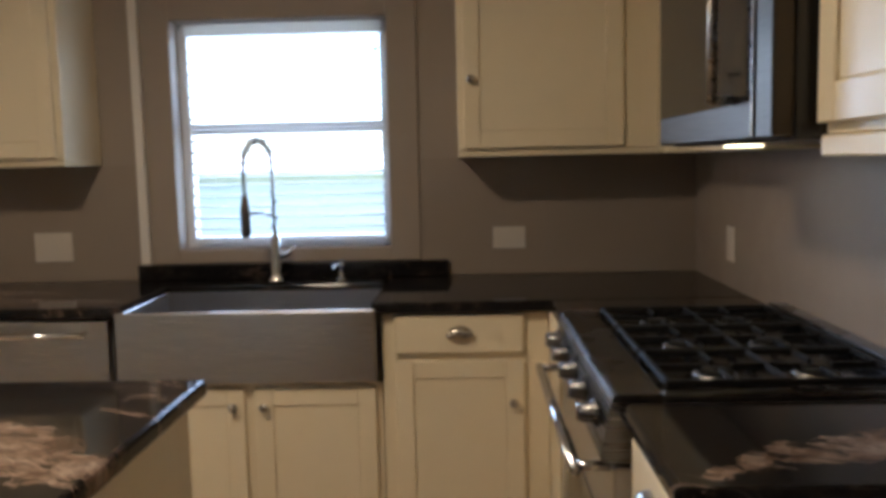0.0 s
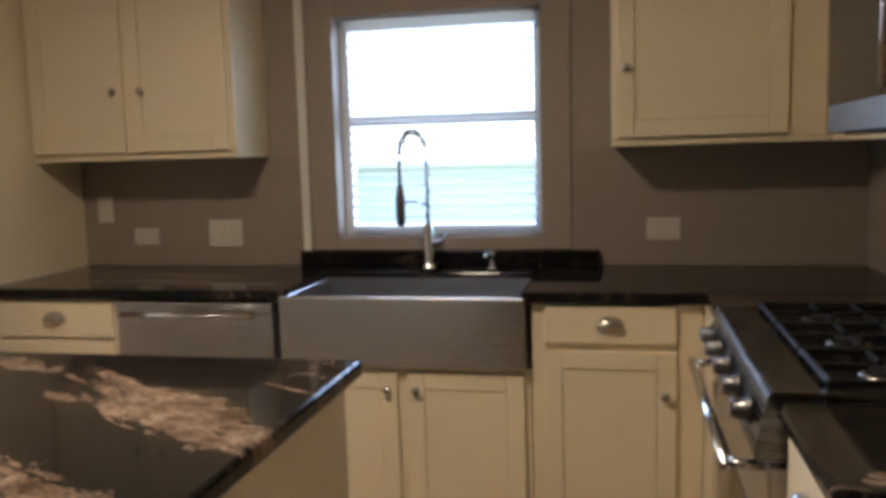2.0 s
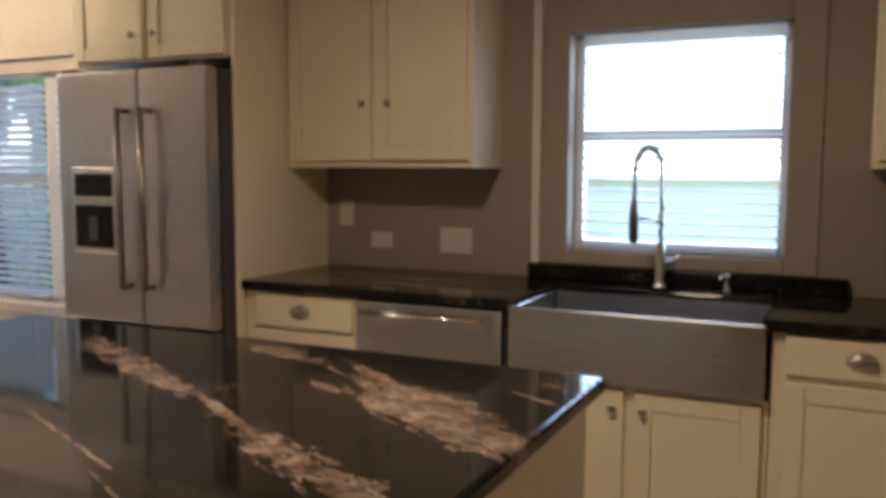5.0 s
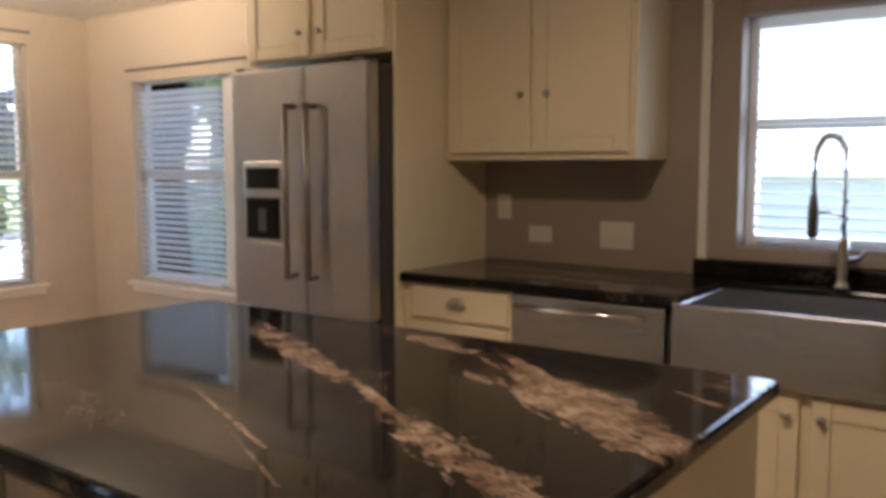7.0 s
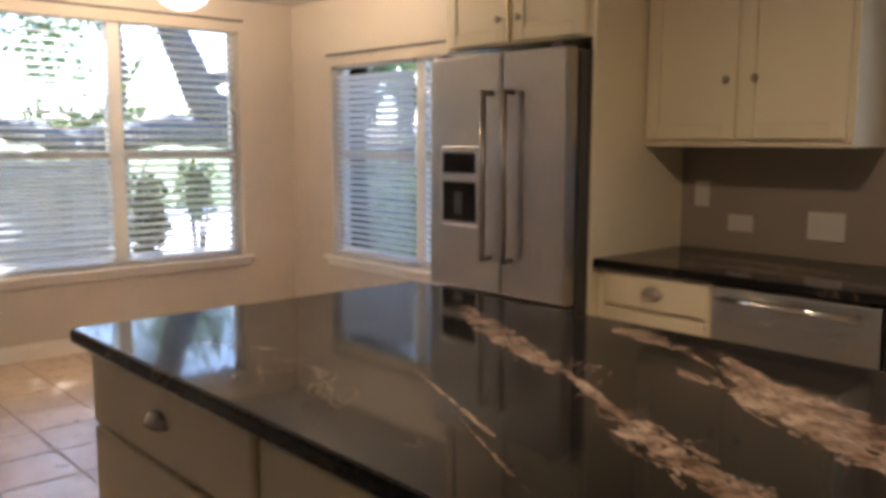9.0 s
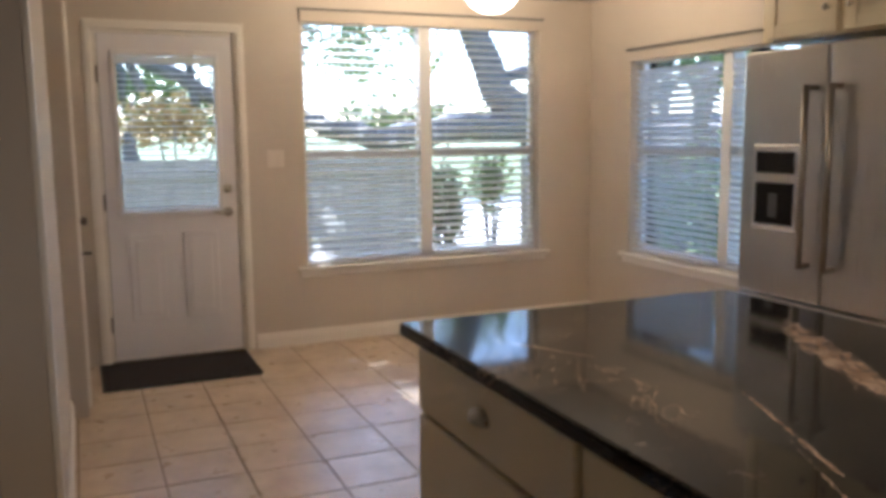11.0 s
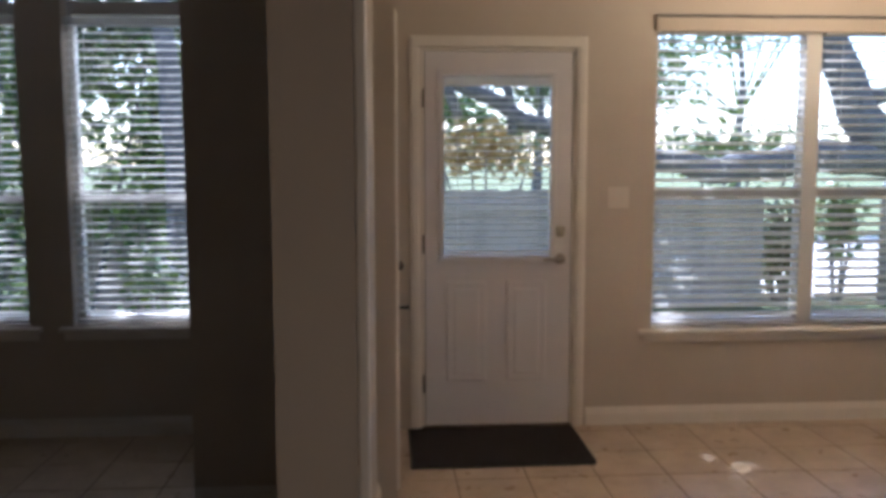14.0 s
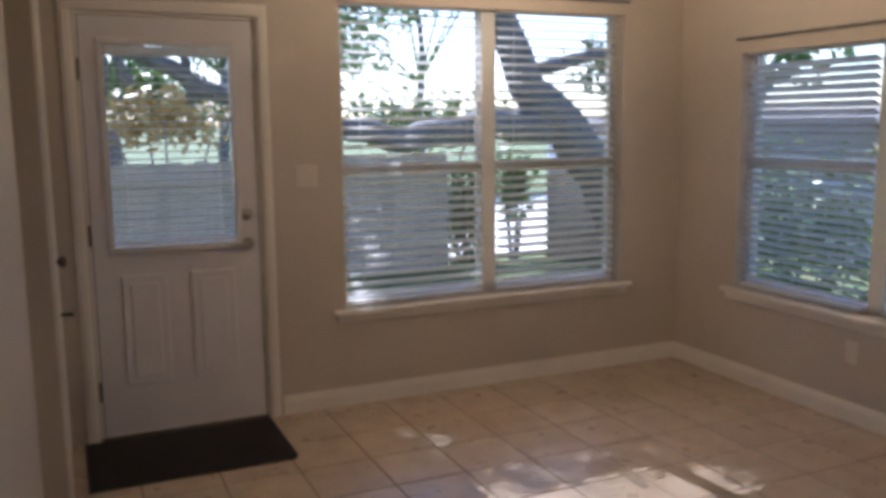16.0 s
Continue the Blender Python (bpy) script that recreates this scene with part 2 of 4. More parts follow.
def glow(name, col, power):
    m = Mat(name, 0.3)
    m.color((0.9, 0.88, 0.82))
    m.put(m.p.inputs["Emission Color"], col)
    m.put(m.p.inputs["Emission Strength"], power)
    return m.m


SHADE = glow("lit_glass_shade", (1.0, 0.86, 0.64), 1.6)
BULB = glow("lit_lens", (1.0, 0.78, 0.35), 2.5)


# ---- mesh helpers ----
def box(bm, x0, x1, y0, y1, z0, z1, r=0.0):
    """A box, its edges rounded off by r."""
    vs = [bm.verts.new(p) for p in ((x0, y0, z0), (x1, y0, z0), (x1, y1, z0), (x0, y1, z0), (x0, y0, z1), (x1, y0, z1), (x1, y1, z1), (x0, y1, z1))]
    fs = [bm.faces.new([vs[i] for i in q]) for q in ((3, 2, 1, 0), (4, 5, 6, 7), (0, 1, 5, 4), (1, 2, 6, 5), (2, 3, 7, 6), (3, 0, 4, 7))]
    if r:
        es = {e for f in fs for e in f.edges}
        bmesh.ops.bevel(bm, geom=list(es), offset=r, segments=1 if r < 0.004 else 2, affect="EDGES", profile=0.5)
    return bm


def tube(bm, pts, radii, n=10):
    """A tapered tube along points."""
    rings = []
    for i, p in enumerate(pts):
        p = Vector(p)
        a, b = Vector(pts[max(i - 1, 0)]), Vector(pts[min(i + 1, len(pts) - 1)])
        d = (b - a).normalized()
        u = d.orthogonal().normalized() if not rings else (u - d * u.dot(d)).normalized()
        v = d.cross(u)
        rad = radii[i] if isinstance(radii, (list, tuple)) else radii
        rings.append([bm.verts.new(p + (u * math.cos(k * math.tau / n) + v * math.sin(k * math.tau / n)) * rad) for k in range(n)])
    for a, b in zip(rings, rings[1:]):
        for k in range(n):
            bm.faces.new((a[k], a[(k + 1) % n], b[(k + 1) % n], b[k]))
    bm.faces.new(rings[0][::-1])
    bm.faces.new(rings[-1])
    return bm


def lathe(bm, profile, place, axis="z", n=20):
    """A turned shape from (radius, height) pairs."""
    rings = []
    for rad, h in profile:
        ring = []
        for k in range(n):
            c, s = rad * math.cos(k * math.tau / n), rad * math.sin(k * math.tau / n)
            q = {"z": (c, s, h), "y": (c, -h, s), "x": (-h, c, s), "-x": (h, c, s)}[axis]
            ring.append(bm.verts.new(Vector(place) + Vector(q)))
        rings.append(ring)
    for a, b in zip(rings, rings[1:]):
        for k in range(n):
            bm.faces.new((a[k], a[(k + 1) % n], b[(k + 1) % n], b[k]))
    bm.faces.new(rings[0][::-1])
    bm.faces.new(rings[-1])
    return bm


def B():
    return bmesh.new()


def bx(*a, r=0.0):
    return box(B(), *a, r=r)


def mesh_of(name, bm, material, origin=(0, 0, 0), smooth=False):
    bmesh.ops.recalc_face_normals(bm, faces=bm.faces)
    me = bpy.data.meshes.new(name)
    bmesh.ops.translate(bm, verts=bm.verts, vec=-Vector(origin))
    bm.to_mesh(me)
    bm.free()
    me.materials.append(material)
    if smooth:
        for p in me.polygons:
            p.use_smooth = True
    return me


def thing(name, place, label, category, group=""):
    """An Empty at the base of a thing."""
    ob = new(name)
    ob.empty_display_size = 0.1
    ob.location = place
    return tagged(ob, label, category, group)


def root_of(ob):
    at = Vector((0, 0, 0))
    while ob:
        at += ob.location
        ob = ob.parent
    return at


def part(name, bm, material, parent, label="", smooth=False):
    ob = new(name, mesh_of(name, bm, material, root_of(parent), smooth))
    ob.parent = parent
    return tagged(ob, label) if label else ob


def solid(name, bm, material, label="", category="", kind="", group="", smooth=False):
    """A one-mesh thing or piece of the setting, in world coordinates."""
    return tagged(new(name, mesh_of(name, bm, material, (0, 0, 0), smooth)), label, category, group, kind)


def wall(name, axis, at, thick, a0, a1, z0, z1, holes, label, material=None):
    """A wall with thickness across an axis, with openings (a0, a1, z0, z1) through it."""
    bm = B()
    cuts = sorted({a0, a1, *[v for h in holes for v in h[:2]]})
    for lo, hi in zip(cuts, cuts[1:]):
        zs = [z0]
        for h in sorted((h for h in holes if h[0] <= lo and h[1] >= hi), key=lambda h: h[2]):
            zs += [h[2], h[3]]
        zs.append(z1)
        for b, t in zip(zs[::2], zs[1::2]):
            if t - b > 1e-4:
                q = (at, at + thick, lo, hi) if axis == "x" else (lo, hi, at, at + thick)
                box(bm, min(q[0], q[1]), max(q[0], q[1]), min(q[2], q[3]), max(q[2], q[3]), b, t)
    bmesh.ops.remove_doubles(bm, verts=bm.verts, dist=1e-5)
    return solid(name, bm, material or WALL, label, "wall", "structure")


# ---- plan, in metres ----
YW, YN, XN, XR, XA, H, H2 = 3.24, 3.39, -3.26, 0.86, -5.83, 2.38, 2.95
BWIN = (1.155, 2.950, 0.54, 2.20)
KWIN = (-5.31, -3.46, 0.555, 1.945)
SWIN = (-1.15, -0.32, 1.03, 1.91)
OWIN1, OWIN2 = (-1.96, -1.13, 0.60, 2.72), (-3.02, -2.19, 0.60, 2.72)
DOOR = (-0.115, 0.715, 0.0, 2.065)

wall("wall_sink", "y", YW, 0.15, XN, XR + 0.15, 0, H2, [SWIN], "taupe painted drywall wall with the sink window", TAUPE)
wall("wall_nook", "y", YN, 0.15, XA - 0.15, XN, 0, H2, [KWIN], "beige painted drywall wall with the side window")
wall("wall_garden", "x", XA, -0.15, -4.6, YN, 0, H2, [BWIN, DOOR, OWIN1, OWIN2], "beige painted drywall wall with garden door and windows")
wall("wall_range", "x", XR, 0.15, -4.6, YW, 0, H2, [], "beige painted drywall wall behind the range")
wall("wall_rear", "y", -4.6, -0.15, XA - 0.15, XR + 0.15, 0, H2, [], "beige painted drywall wall closing the far room")
wall("wall_pier", "y", -0.483, 0.13, -4.79, -2.60, 0, H2, [], "beige partition wall ending in a narrow face")
wall("wall_closet", "x", -4.93, 0.14, -1.12, -0.27, 0, H2, [], "beige closet wall facing the kitchen")
wall("wall_closet_back", "y", -1.12, 0.12, XA, -4.93, 0, H2, [], "beige closet wall facing the far room")
wall("wall_closet_door", "y", -0.39, 0.12, XA, -4.93, 0, H2, [(-5.74, -5.02, 0, 2.05)], "beige closet wall with a narrow door")
solid("ceiling", bx(XA - 0.15, XR + 0.15, -0.47, YN + 0.15, H, H + 0.05), CEIL, "off-white textured flat ceiling", "ceiling", "structure")
solid("ceiling_far_room", bx(XA - 0.15, XR + 0.15, -4.75, YN + 0.15, H2, H2 + 0.12), CEIL, "off-white higher ceiling of the far room", "ceiling", "structure")
solid("wall_header", bx(XA, XR, -0.47, -0.42, H + 0.05, H2), WALL, "beige drop wall between ceilings", "wall", "structure")
solid("floor", bx(XA - 0.15, XR + 0.15, -4.75, YN + 0.15, -0.12, -0.004), GROUT, "tan grouted floor under beige tiles", "floor", "structure")


def baseboard(a, b, face, axis):
    """A moulded skirting from a to b along an axis, standing off a face in the direction of its sign."""
    at, s = face
    bm = B()
    for d, z0, z1 in ((0.016, 0, 0.075), (0.011, 0.075, 0.092), (0.006, 0.092, 0.102)):
        lo, hi = sorted((at, at + s * d))
        box(bm, *((a, b, lo, hi) if axis == "x" else (lo, hi, a, b)), z0, z1, r=0.002)
    solid("baseboard", bm, TRIM, "cream painted moulded baseboard along the wall", "baseboard", "structure")


baseboard(0.79, YN, (XA, 1), "y")
baseboard(XA, XN, (YN, -1), "x")
baseboard(-4.6, -1.12, (XA, 1), "y")
baseboard(-1.12, -0.475, (-4.79, 1), "y")
baseboard(-0.483, -0.353, (-2.60, 1), "y")
baseboard(-4.79, -2.67, (-0.353, 1), "x")


# ---- windows and blinds ----
def window(name, axis, at, out, hole, halves, rail, label, sill=True):
    """A hung window deep in its opening: frame, mullion, meeting rails, panes and a sill. out: the sign that points outdoors."""
    a0, a1, z0, z1 = hole

    def slab(u0, u1, d0, d1, z_0, z_1, r=0.003):
        lo, hi = sorted((at + out * d0, at + out * d1))
        return bx(*((u0, u1, lo, hi) if axis == "y" else (lo, hi, u0, u1)), z_0, z_1, r=r)

    ob = thing(name, (((a0 + a1) / 2, at, z0) if axis == "y" else (at, (a0 + a1) / 2, z0)), label, "window")
    tagged(ob, kind="structure")
    for n, q in (("frame_side", (a0, a0 + 0.035, 0.085, 0.145, z0, z1)), ("frame_side", (a1 - 0.035, a1, 0.085, 0.145, z0, z1)),
                 ("frame_head", (a0 + 0.036, a1 - 0.036, 0.085, 0.145, z1 - 0.035, z1)), ("frame_foot", (a0 + 0.036, a1 - 0.036, 0.085, 0.145, z0, z0 + 0.04))):
        part(n, slab(*q), VINYL, ob)
    w = (a1 - a0) / halves
    for h in range(halves):
        u0, u1 = a0 + h * w + 0.036, a0 + (h + 1) * w - 0.036
        if h:
            part("mullion", slab(a0 + h * w - 0.045, a0 + h * w + 0.045, 0.05, 0.146, z0 + 0.041, z1 - 0.036), VINYL, ob)
            u0 += 0.01
        if h < halves - 1:
            u1 -= 0.01
        if rail:
            part("meeting_rail", slab(u0, u1, 0.09, 0.14, rail - 0.022, rail + 0.022), VINYL, ob)
        for b, t in ((z0 + 0.041, rail - 0.023), (rail + 0.023, z1 - 0.036)) if rail else ((z0 + 0.041, z1 - 0.036),):
            pane = part("pane", slab(u0, u1, 0.118, 0.122, b, t, 0), GLASS, ob)
            pane.visible_shadow = False
    if sill:
        bm = slab(a0 - 0.07, a1 + 0.07, -0.045, 0.084, z0 - 0.028, z0 - 0.003, 0.006)
        part("window_sill", bm, TRIM, ob)
        part("apron_trim", slab(a0 - 0.05, a1 + 0.05, -0.018, -0.001, z0 - 0.075, z0 - 0.029, 0.005), TRIM, ob)
    return ob


def blind(axis, at, out, a0, a1, z0, z1, depth, tilt, label, width=0.05, pitch=0.043, cords=2):
    """A slatted blind: headrail, slats, ladder cords, bottom rail."""
    mid = (a0 + a1) / 2
    c = at + out * depth
    ob = thing("window_blind", ((mid, c, z0) if axis == "y" else (c, mid, z0)), label, "blind", "slatted window blinds")

    def slab(u0, u1, d0, d1, z_0, z_1, r=0.0):
        lo, hi = sorted((c + out * d0, c + out * d1))
        return bx(*((u0, u1, lo, hi) if axis == "y" else (lo, hi, u0, u1)), z_0, z_1, r=r)

    part("headrail", slab(a0, a1, -0.028, 0.028, z1 - 0.045, z1 - 0.002, 0.004), SLAT, ob)
    part("bottom_rail", slab(a0 + 0.004, a1 - 0.004, -0.025, 0.025, z0 + 0.004, z0 + 0.022, 0.004), SLAT, ob)
    n = int((z1 - 0.06 - z0 - 0.03) / pitch)
    bm, ct, st = B(), math.cos(tilt) * width / 2, math.sin(tilt) * width / 2
    rows = []
    for u in (a0 + 0.003 - mid, a1 - 0.003 - mid):
        row = []
        for k, bow in ((-1, 0), (0, 0.0035), (1, 0)):
            for dz in (0.0, 0.0028):
                d, z = out * k * ct, k * st + bow + dz
                row.append(bm.verts.new((u, d, z) if axis == "y" else (d, u, z)))
        rows.append(row)
    p, q = rows
    for i, j in ((0, 2), (2, 4), (4, 5), (5, 3), (3, 1), (1, 0)):
        bm.faces.new((p[i], p[j], q[j], q[i]))
    for r_ in rows:
        bm.faces.new((r_[0], r_[2], r_[3], r_[1]))
        bm.faces.new((r_[2], r_[4], r_[5], r_[3]))
    me = mesh_of("slat", bm, SLAT)
    for k in range(n):
        s = new("slat", me)
        s.parent = ob
        s.location = (0, 0, 0.035 + pitch * (k + 0.5))
    for k in range(cords):
        u = a0 + (a1 - a0) * (k + 0.5 + (-0.25 if k == 0 else 0.25)) / cords
        part("ladder_cord", slab(u - 0.0012, u + 0.0012, -width / 2 - 0.001, -width / 2 + 0.0012, z0 + 0.02, z1 - 0.04), SLAT, ob)
    return ob


def valance(axis, at, out, a0, a1, z, label):
    ob = thing("blind_valance", ((a0, at, z) if axis == "y" else (at, a0, z)), label, "valance")
    # The brown strip stands for the shadow line along the board's top.
    for n, d, z0, z1, m in (("board", 0.022, z, z + 0.075, WALL), ("cap", 0.045, z + 0.0755, z + 0.087, BARK)):
        lo, hi = sorted((at - out * 0.001, at - out * d))
        part(n, bx(*((a0, a1, lo, hi) if axis == "y" else (lo, hi, a0, a1)), z0, z1, r=0.003), m, ob, "" if n == "board" else "thin brown strip standing for the shadow on top")
    return ob


window("window_garden", "x", XA, -1, BWIN, 2, 1.29, "white double hung window in the breakfast corner")
window("window_side", "y", YN, 1, KWIN, 2, 1.30, "white double hung window beside the refrigerator")
window("window_sink", "y", YW, 1, SWIN, 1, 1.50, "white hung window over the sink", False)
part("sticker", lathe(B(), [(0.008, 0), (0.008, 0.002), (0.002, 0.0025)], (-0.372, YW + 0.117, 1.80), "y", 10), BRONZE, bpy.data.objects["window_sink"], "small dark sticker on the glass")
window("window_far_a", "x", XA, -1, OWIN1, 1, 1.27, "tall white window in the far room")
window("window_far_b", "x", XA, -1, OWIN2, 1, 1.27, "tall white window in the far room")
for hole in (OWIN1, OWIN2):
    part("transom_bar", bx(XA - 0.145, XA - 0.02, hole[0] + 0.036, hole[1] - 0.036, 2.22, 2.29, r=0.004), VINYL,
         bpy.data.objects["window_far_a" if hole is OWIN1 else "window_far_b"])
BM = (BWIN[0] + BWIN[1]) / 2
for a, b in ((BWIN[0] + 0.004, BM - 0.046), (BM + 0.046, BWIN[1] - 0.03)):
    blind("x", XA, -1, a, b, BWIN[2] + 0.01, BWIN[3] - 0.01, 0.045, 0.36, "white slatted blind with open slats in the garden window", 0.043, 0.050)
KM = (KWIN[0] + KWIN[1]) / 2
for a, b in ((KWIN[0] + 0.02, KM - 0.05), (KM + 0.05, KWIN[1] - 0.02)):
    blind("y", YN, 1, a, b, KWIN[2] + 0.01, KWIN[3] - 0.01, 0.045, -0.64, "white slatted blind with half-open slats in the side window")
blind("y", YW, 1, SWIN[0] + 0.045, SWIN[1] - 0.02, SWIN[2] + 0.02, SWIN[3] - 0.01, 0.05, 0.12, "white slatted blind over the sink with open slats")
for hole in (OWIN1, OWIN2):
    blind("x", XA, -1, hole[0] + 0.003, hole[1] - 0.003, hole[2] + 0.01, 2.21, 0.045, 0.10, "white slatted blind with open slats in the far room")
valance("x", XA, -1, BWIN[0] - 0.01, BWIN[1] + 0.01, BWIN[3] - 0.045, "cream blind valance with a brown strip for its top shadow")
valance("y", YN, 1, KWIN[0] - 0.01, KWIN[1] + 0.01, KWIN[3] - 0.04, "cream blind valance with a brown strip for its top shadow")


# ---- doors ----
def hinge(ob, x, y, z, along):
    bm = tube(B(), [(x, y, z - 0.05), (x, y, z + 0.05)], 0.008, 8)
    part("hinge", bm, BRONZE, ob, "dark hinge")


def casing(name, axis, at, s, a0, a1, z1, label, left=True, right=True):
    ob = thing(name, ((a0, at, 0) if axis == "y" else (at, a0, 0)), label, "door casing")
    tagged(ob, kind="structure")
    for n, q in (("leg", (a0 - 0.062, a0 - 0.004, 0, z1)), ("leg", (a1 + 0.004, a1 + 0.062, 0, z1)), ("head", (a0 - 0.062, a1 + 0.062, z1 + 0.001, z1 + 0.060))):
        if (n == "leg" and q[1] < a1 and not left) or (n == "leg" and q[0] > a0 and not right):
            continue
        bm = B()
        for d, i in ((0.012, 0.0), (0.019, 0.012)):
            lo, hi = sorted((at + s * 0.0005, at + s * d))
            u0, u1 = q[0] + i, q[1] - i
            box(bm, *((u0, u1, lo, hi) if axis == "y" else (lo, hi, u0, u1)), q[2], q[3] - (i if n == "head" else 0), r=0.003)
        part(n, bm, TRIM, ob)
    return ob


casing("trim_garden_door", "x", XA, 1, DOOR[0], DOOR[1], DOOR[3], "cream painted casing round the garden door")
door = thing("door_garden", (XA, 0.30, 0.01), "closed white half-glazed garden door with an inner blind", "door")
tagged(door, kind="structure")
DX, D0, D1, DT = XA - 0.05, -0.095, 0.700, 2.045
G = (0.005, 0.585, 0.955, 1.915)
bm = B()
for q in ((D0, G[0], 0.015, DT), (G[1], D1, 0.015, DT), (G[0], G[1], G[3], DT), (G[0], G[1], 0.015, G[2])):
    box(bm, DX, DX + 0.044, *q)
bmesh.ops.remove_doubles(bm, verts=bm.verts, dist=1e-5)
part("door_leaf", bm, DOORP, door)
for q in ((G[0] - 0.03, G[1] + 0.03, G[3], G[3] + 0.03), (G[0] - 0.03, G[1] + 0.03, G[2] - 0.035, G[2]), (G[0] - 0.03, G[0], G[2], G[3]), (G[1], G[1] + 0.03, G[2], G[3])):
    part("glazing_bead", bx(DX + 0.0445, DX + 0.060, *q, r=0.005), DOORP, door)
pane = part("pane", bx(DX + 0.012, DX + 0.016, G[0], G[1], G[2], G[3]), GLASS, door)
pane.visible_shadow = False
for y0, y1 in ((0.020, 0.235), (0.350, 0.565)):
    bm = B()
    for i, d in ((0.0, 0.014), (0.018, 0.005), (0.040, 0.018)):
        box(bm, DX + 0.0445, DX + 0.0445 + d, y0 + i, y1 - i, 0.265 + i, 0.815 - i, r=0.0035)
    part("raised_panel", bm, DOORP, door)
for z in (0.25, 1.02, 1.80):
    hinge(door, XA - 0.002, D0 - 0.008, z, 0)
bm = lathe(B(), [(0.031, 0), (0.031, 0.008), (0.022, 0.014), (0.012, 0.03), (0.004, 0.031)], (DX + 0.044, 0.640, 1.085), "-x")
part("deadbolt", bm, NICKEL, door, "brushed nickel deadbolt", True)
bm = lathe(B(), [(0.031, 0), (0.031, 0.007), (0.012, 0.012), (0.011, 0.045), (0.004, 0.047)], (DX + 0.044, 0.640, 0.935), "-x")
tube(bm, [(DX + 0.085, 0.645, 0.935), (DX + 0.088, 0.60, 0.937), (DX + 0.084, 0.54, 0.933)], [0.011, 0.009, 0.007], 8)
part("lever_handle", bm, NICKEL, door, "brushed nickel lever", True)
part("threshold", bx(XA - 0.14, XA - 0.001, DOOR[0] + 0.002, DOOR[1] - 0.002, -0.003, 0.012, r=0.003), BRONZE, door)
for q in ((DOOR[0] + 0.001, D0 - 0.004), (D1 + 0.004, DOOR[1] - 0.001)):
    part("jamb", bx(XA - 0.148, XA - 0.002, q[0], q[1], 0.013, DT + 0.003), TRIM, door)
part("head_jamb", bx(XA - 0.148, XA - 0.002, DOOR[0] + 0.001, DOOR[1] - 0.001, DT + 0.004, DOOR[3] - 0.001), TRIM, door)
for q in ((D1 + 0.0003, D1 + 0.0037), (D0 - 0.0037, D0 - 0.0003)):
    part("weatherstrip", bx(DX + 0.03, DX + 0.043, *q, 0.013, DT), RUBBER, door)
blind("x", XA, -1, G[0] + 0.001, G[1] - 0.001, G[2] + 0.005, G[3] - 0.005, 0.012, 0.05, "white slatted blind mounted on the garden door", 0.034, 0.036)

casing("trim_closet_door", "y", -0.27, 1, -5.74, -5.02, 2.05, "cream painted casing round the closet door")
closet = thing("door_closet", (-5.38, -0.31, 0.01), "closed cream closet door with dark hinges", "door")
tagged(closet, kind="structure")
part("door_leaf", bx(-5.732, -5.028, -0.315, -0.280, 0.012, 2.04, r=0.003), DOORP, closet)
for x0, x1, z0, z1 in ((-5.66, -5.42, 0.25, 0.95), (-5.34, -5.10, 0.25, 0.95), (-5.66, -5.42, 1.10, 1.88), (-5.34, -5.10, 1.10, 1.88)):
    part("raised_panel", bx(x0, x1, -0.2795, -0.273, z0, z1, r=0.003), DOORP, closet)
for z in (0.25, 1.02, 1.80):
    hinge(closet, -5.026, -0.272, z, 0)
bm = lathe(B(), [(0.027, 0), (0.027, 0.006), (0.010, 0.012), (0.011, 0.03), (0.026, 0.042), (0.027, 0.055), (0.018, 0.066), (0.004, 0.068)], (-5.67, -0.280, 0.93), "y")
for v in bm.verts:
    v.co.y = -0.280 + (-0.280 - v.co.y)
part("door_knob", bm, BRONZE, closet, "dark round door knob", True)
part("strike_peg", tube(B(), [(-5.01, -0.251, 0.82), (-5.01, -0.205, 0.82)], [0.006, 0.009], 8), RUBBER, closet)
corner = thing("trim_pier", (-2.60, -0.365, 0), "cream painted corner trim on the partition end", "trim")
tagged(corner, kind="structure")
part("strip", bx(-2.665, -2.600, -0.3525, -0.333, 0, H, r=0.004), TRIM, corner)

mat_ob = thing("doormat", (-5.5, 0.25, 0), "dark brown ribbed doormat on the tile before the garden door", "doormat")
part("pad", bx(-5.80, -5.20, -0.195, 0.700, 0.001, 0.010, r=0.003), RUBBER, mat_ob)
for k in range(20):
    y = -0.18 + k * 0.0445
    part("rib", bx(-5.785, -5.215, y, y + 0.043, 0.0102, 0.0135, r=0.0012), MAT_, mat_ob)


# ---- cabinets ----
def knob(parent, x, y, z, axis="y"):
    """A small round knob that stands off a front."""
    prof = [(0.006, 0), (0.005, 0.012), (0.013, 0.017), (0.015, 0.022), (0.012, 0.027), (0.004, 0.029)]
    part("knob", lathe(B(), prof, (x, y, z), axis, 14), NICKEL, parent, "brushed nickel knob", True)


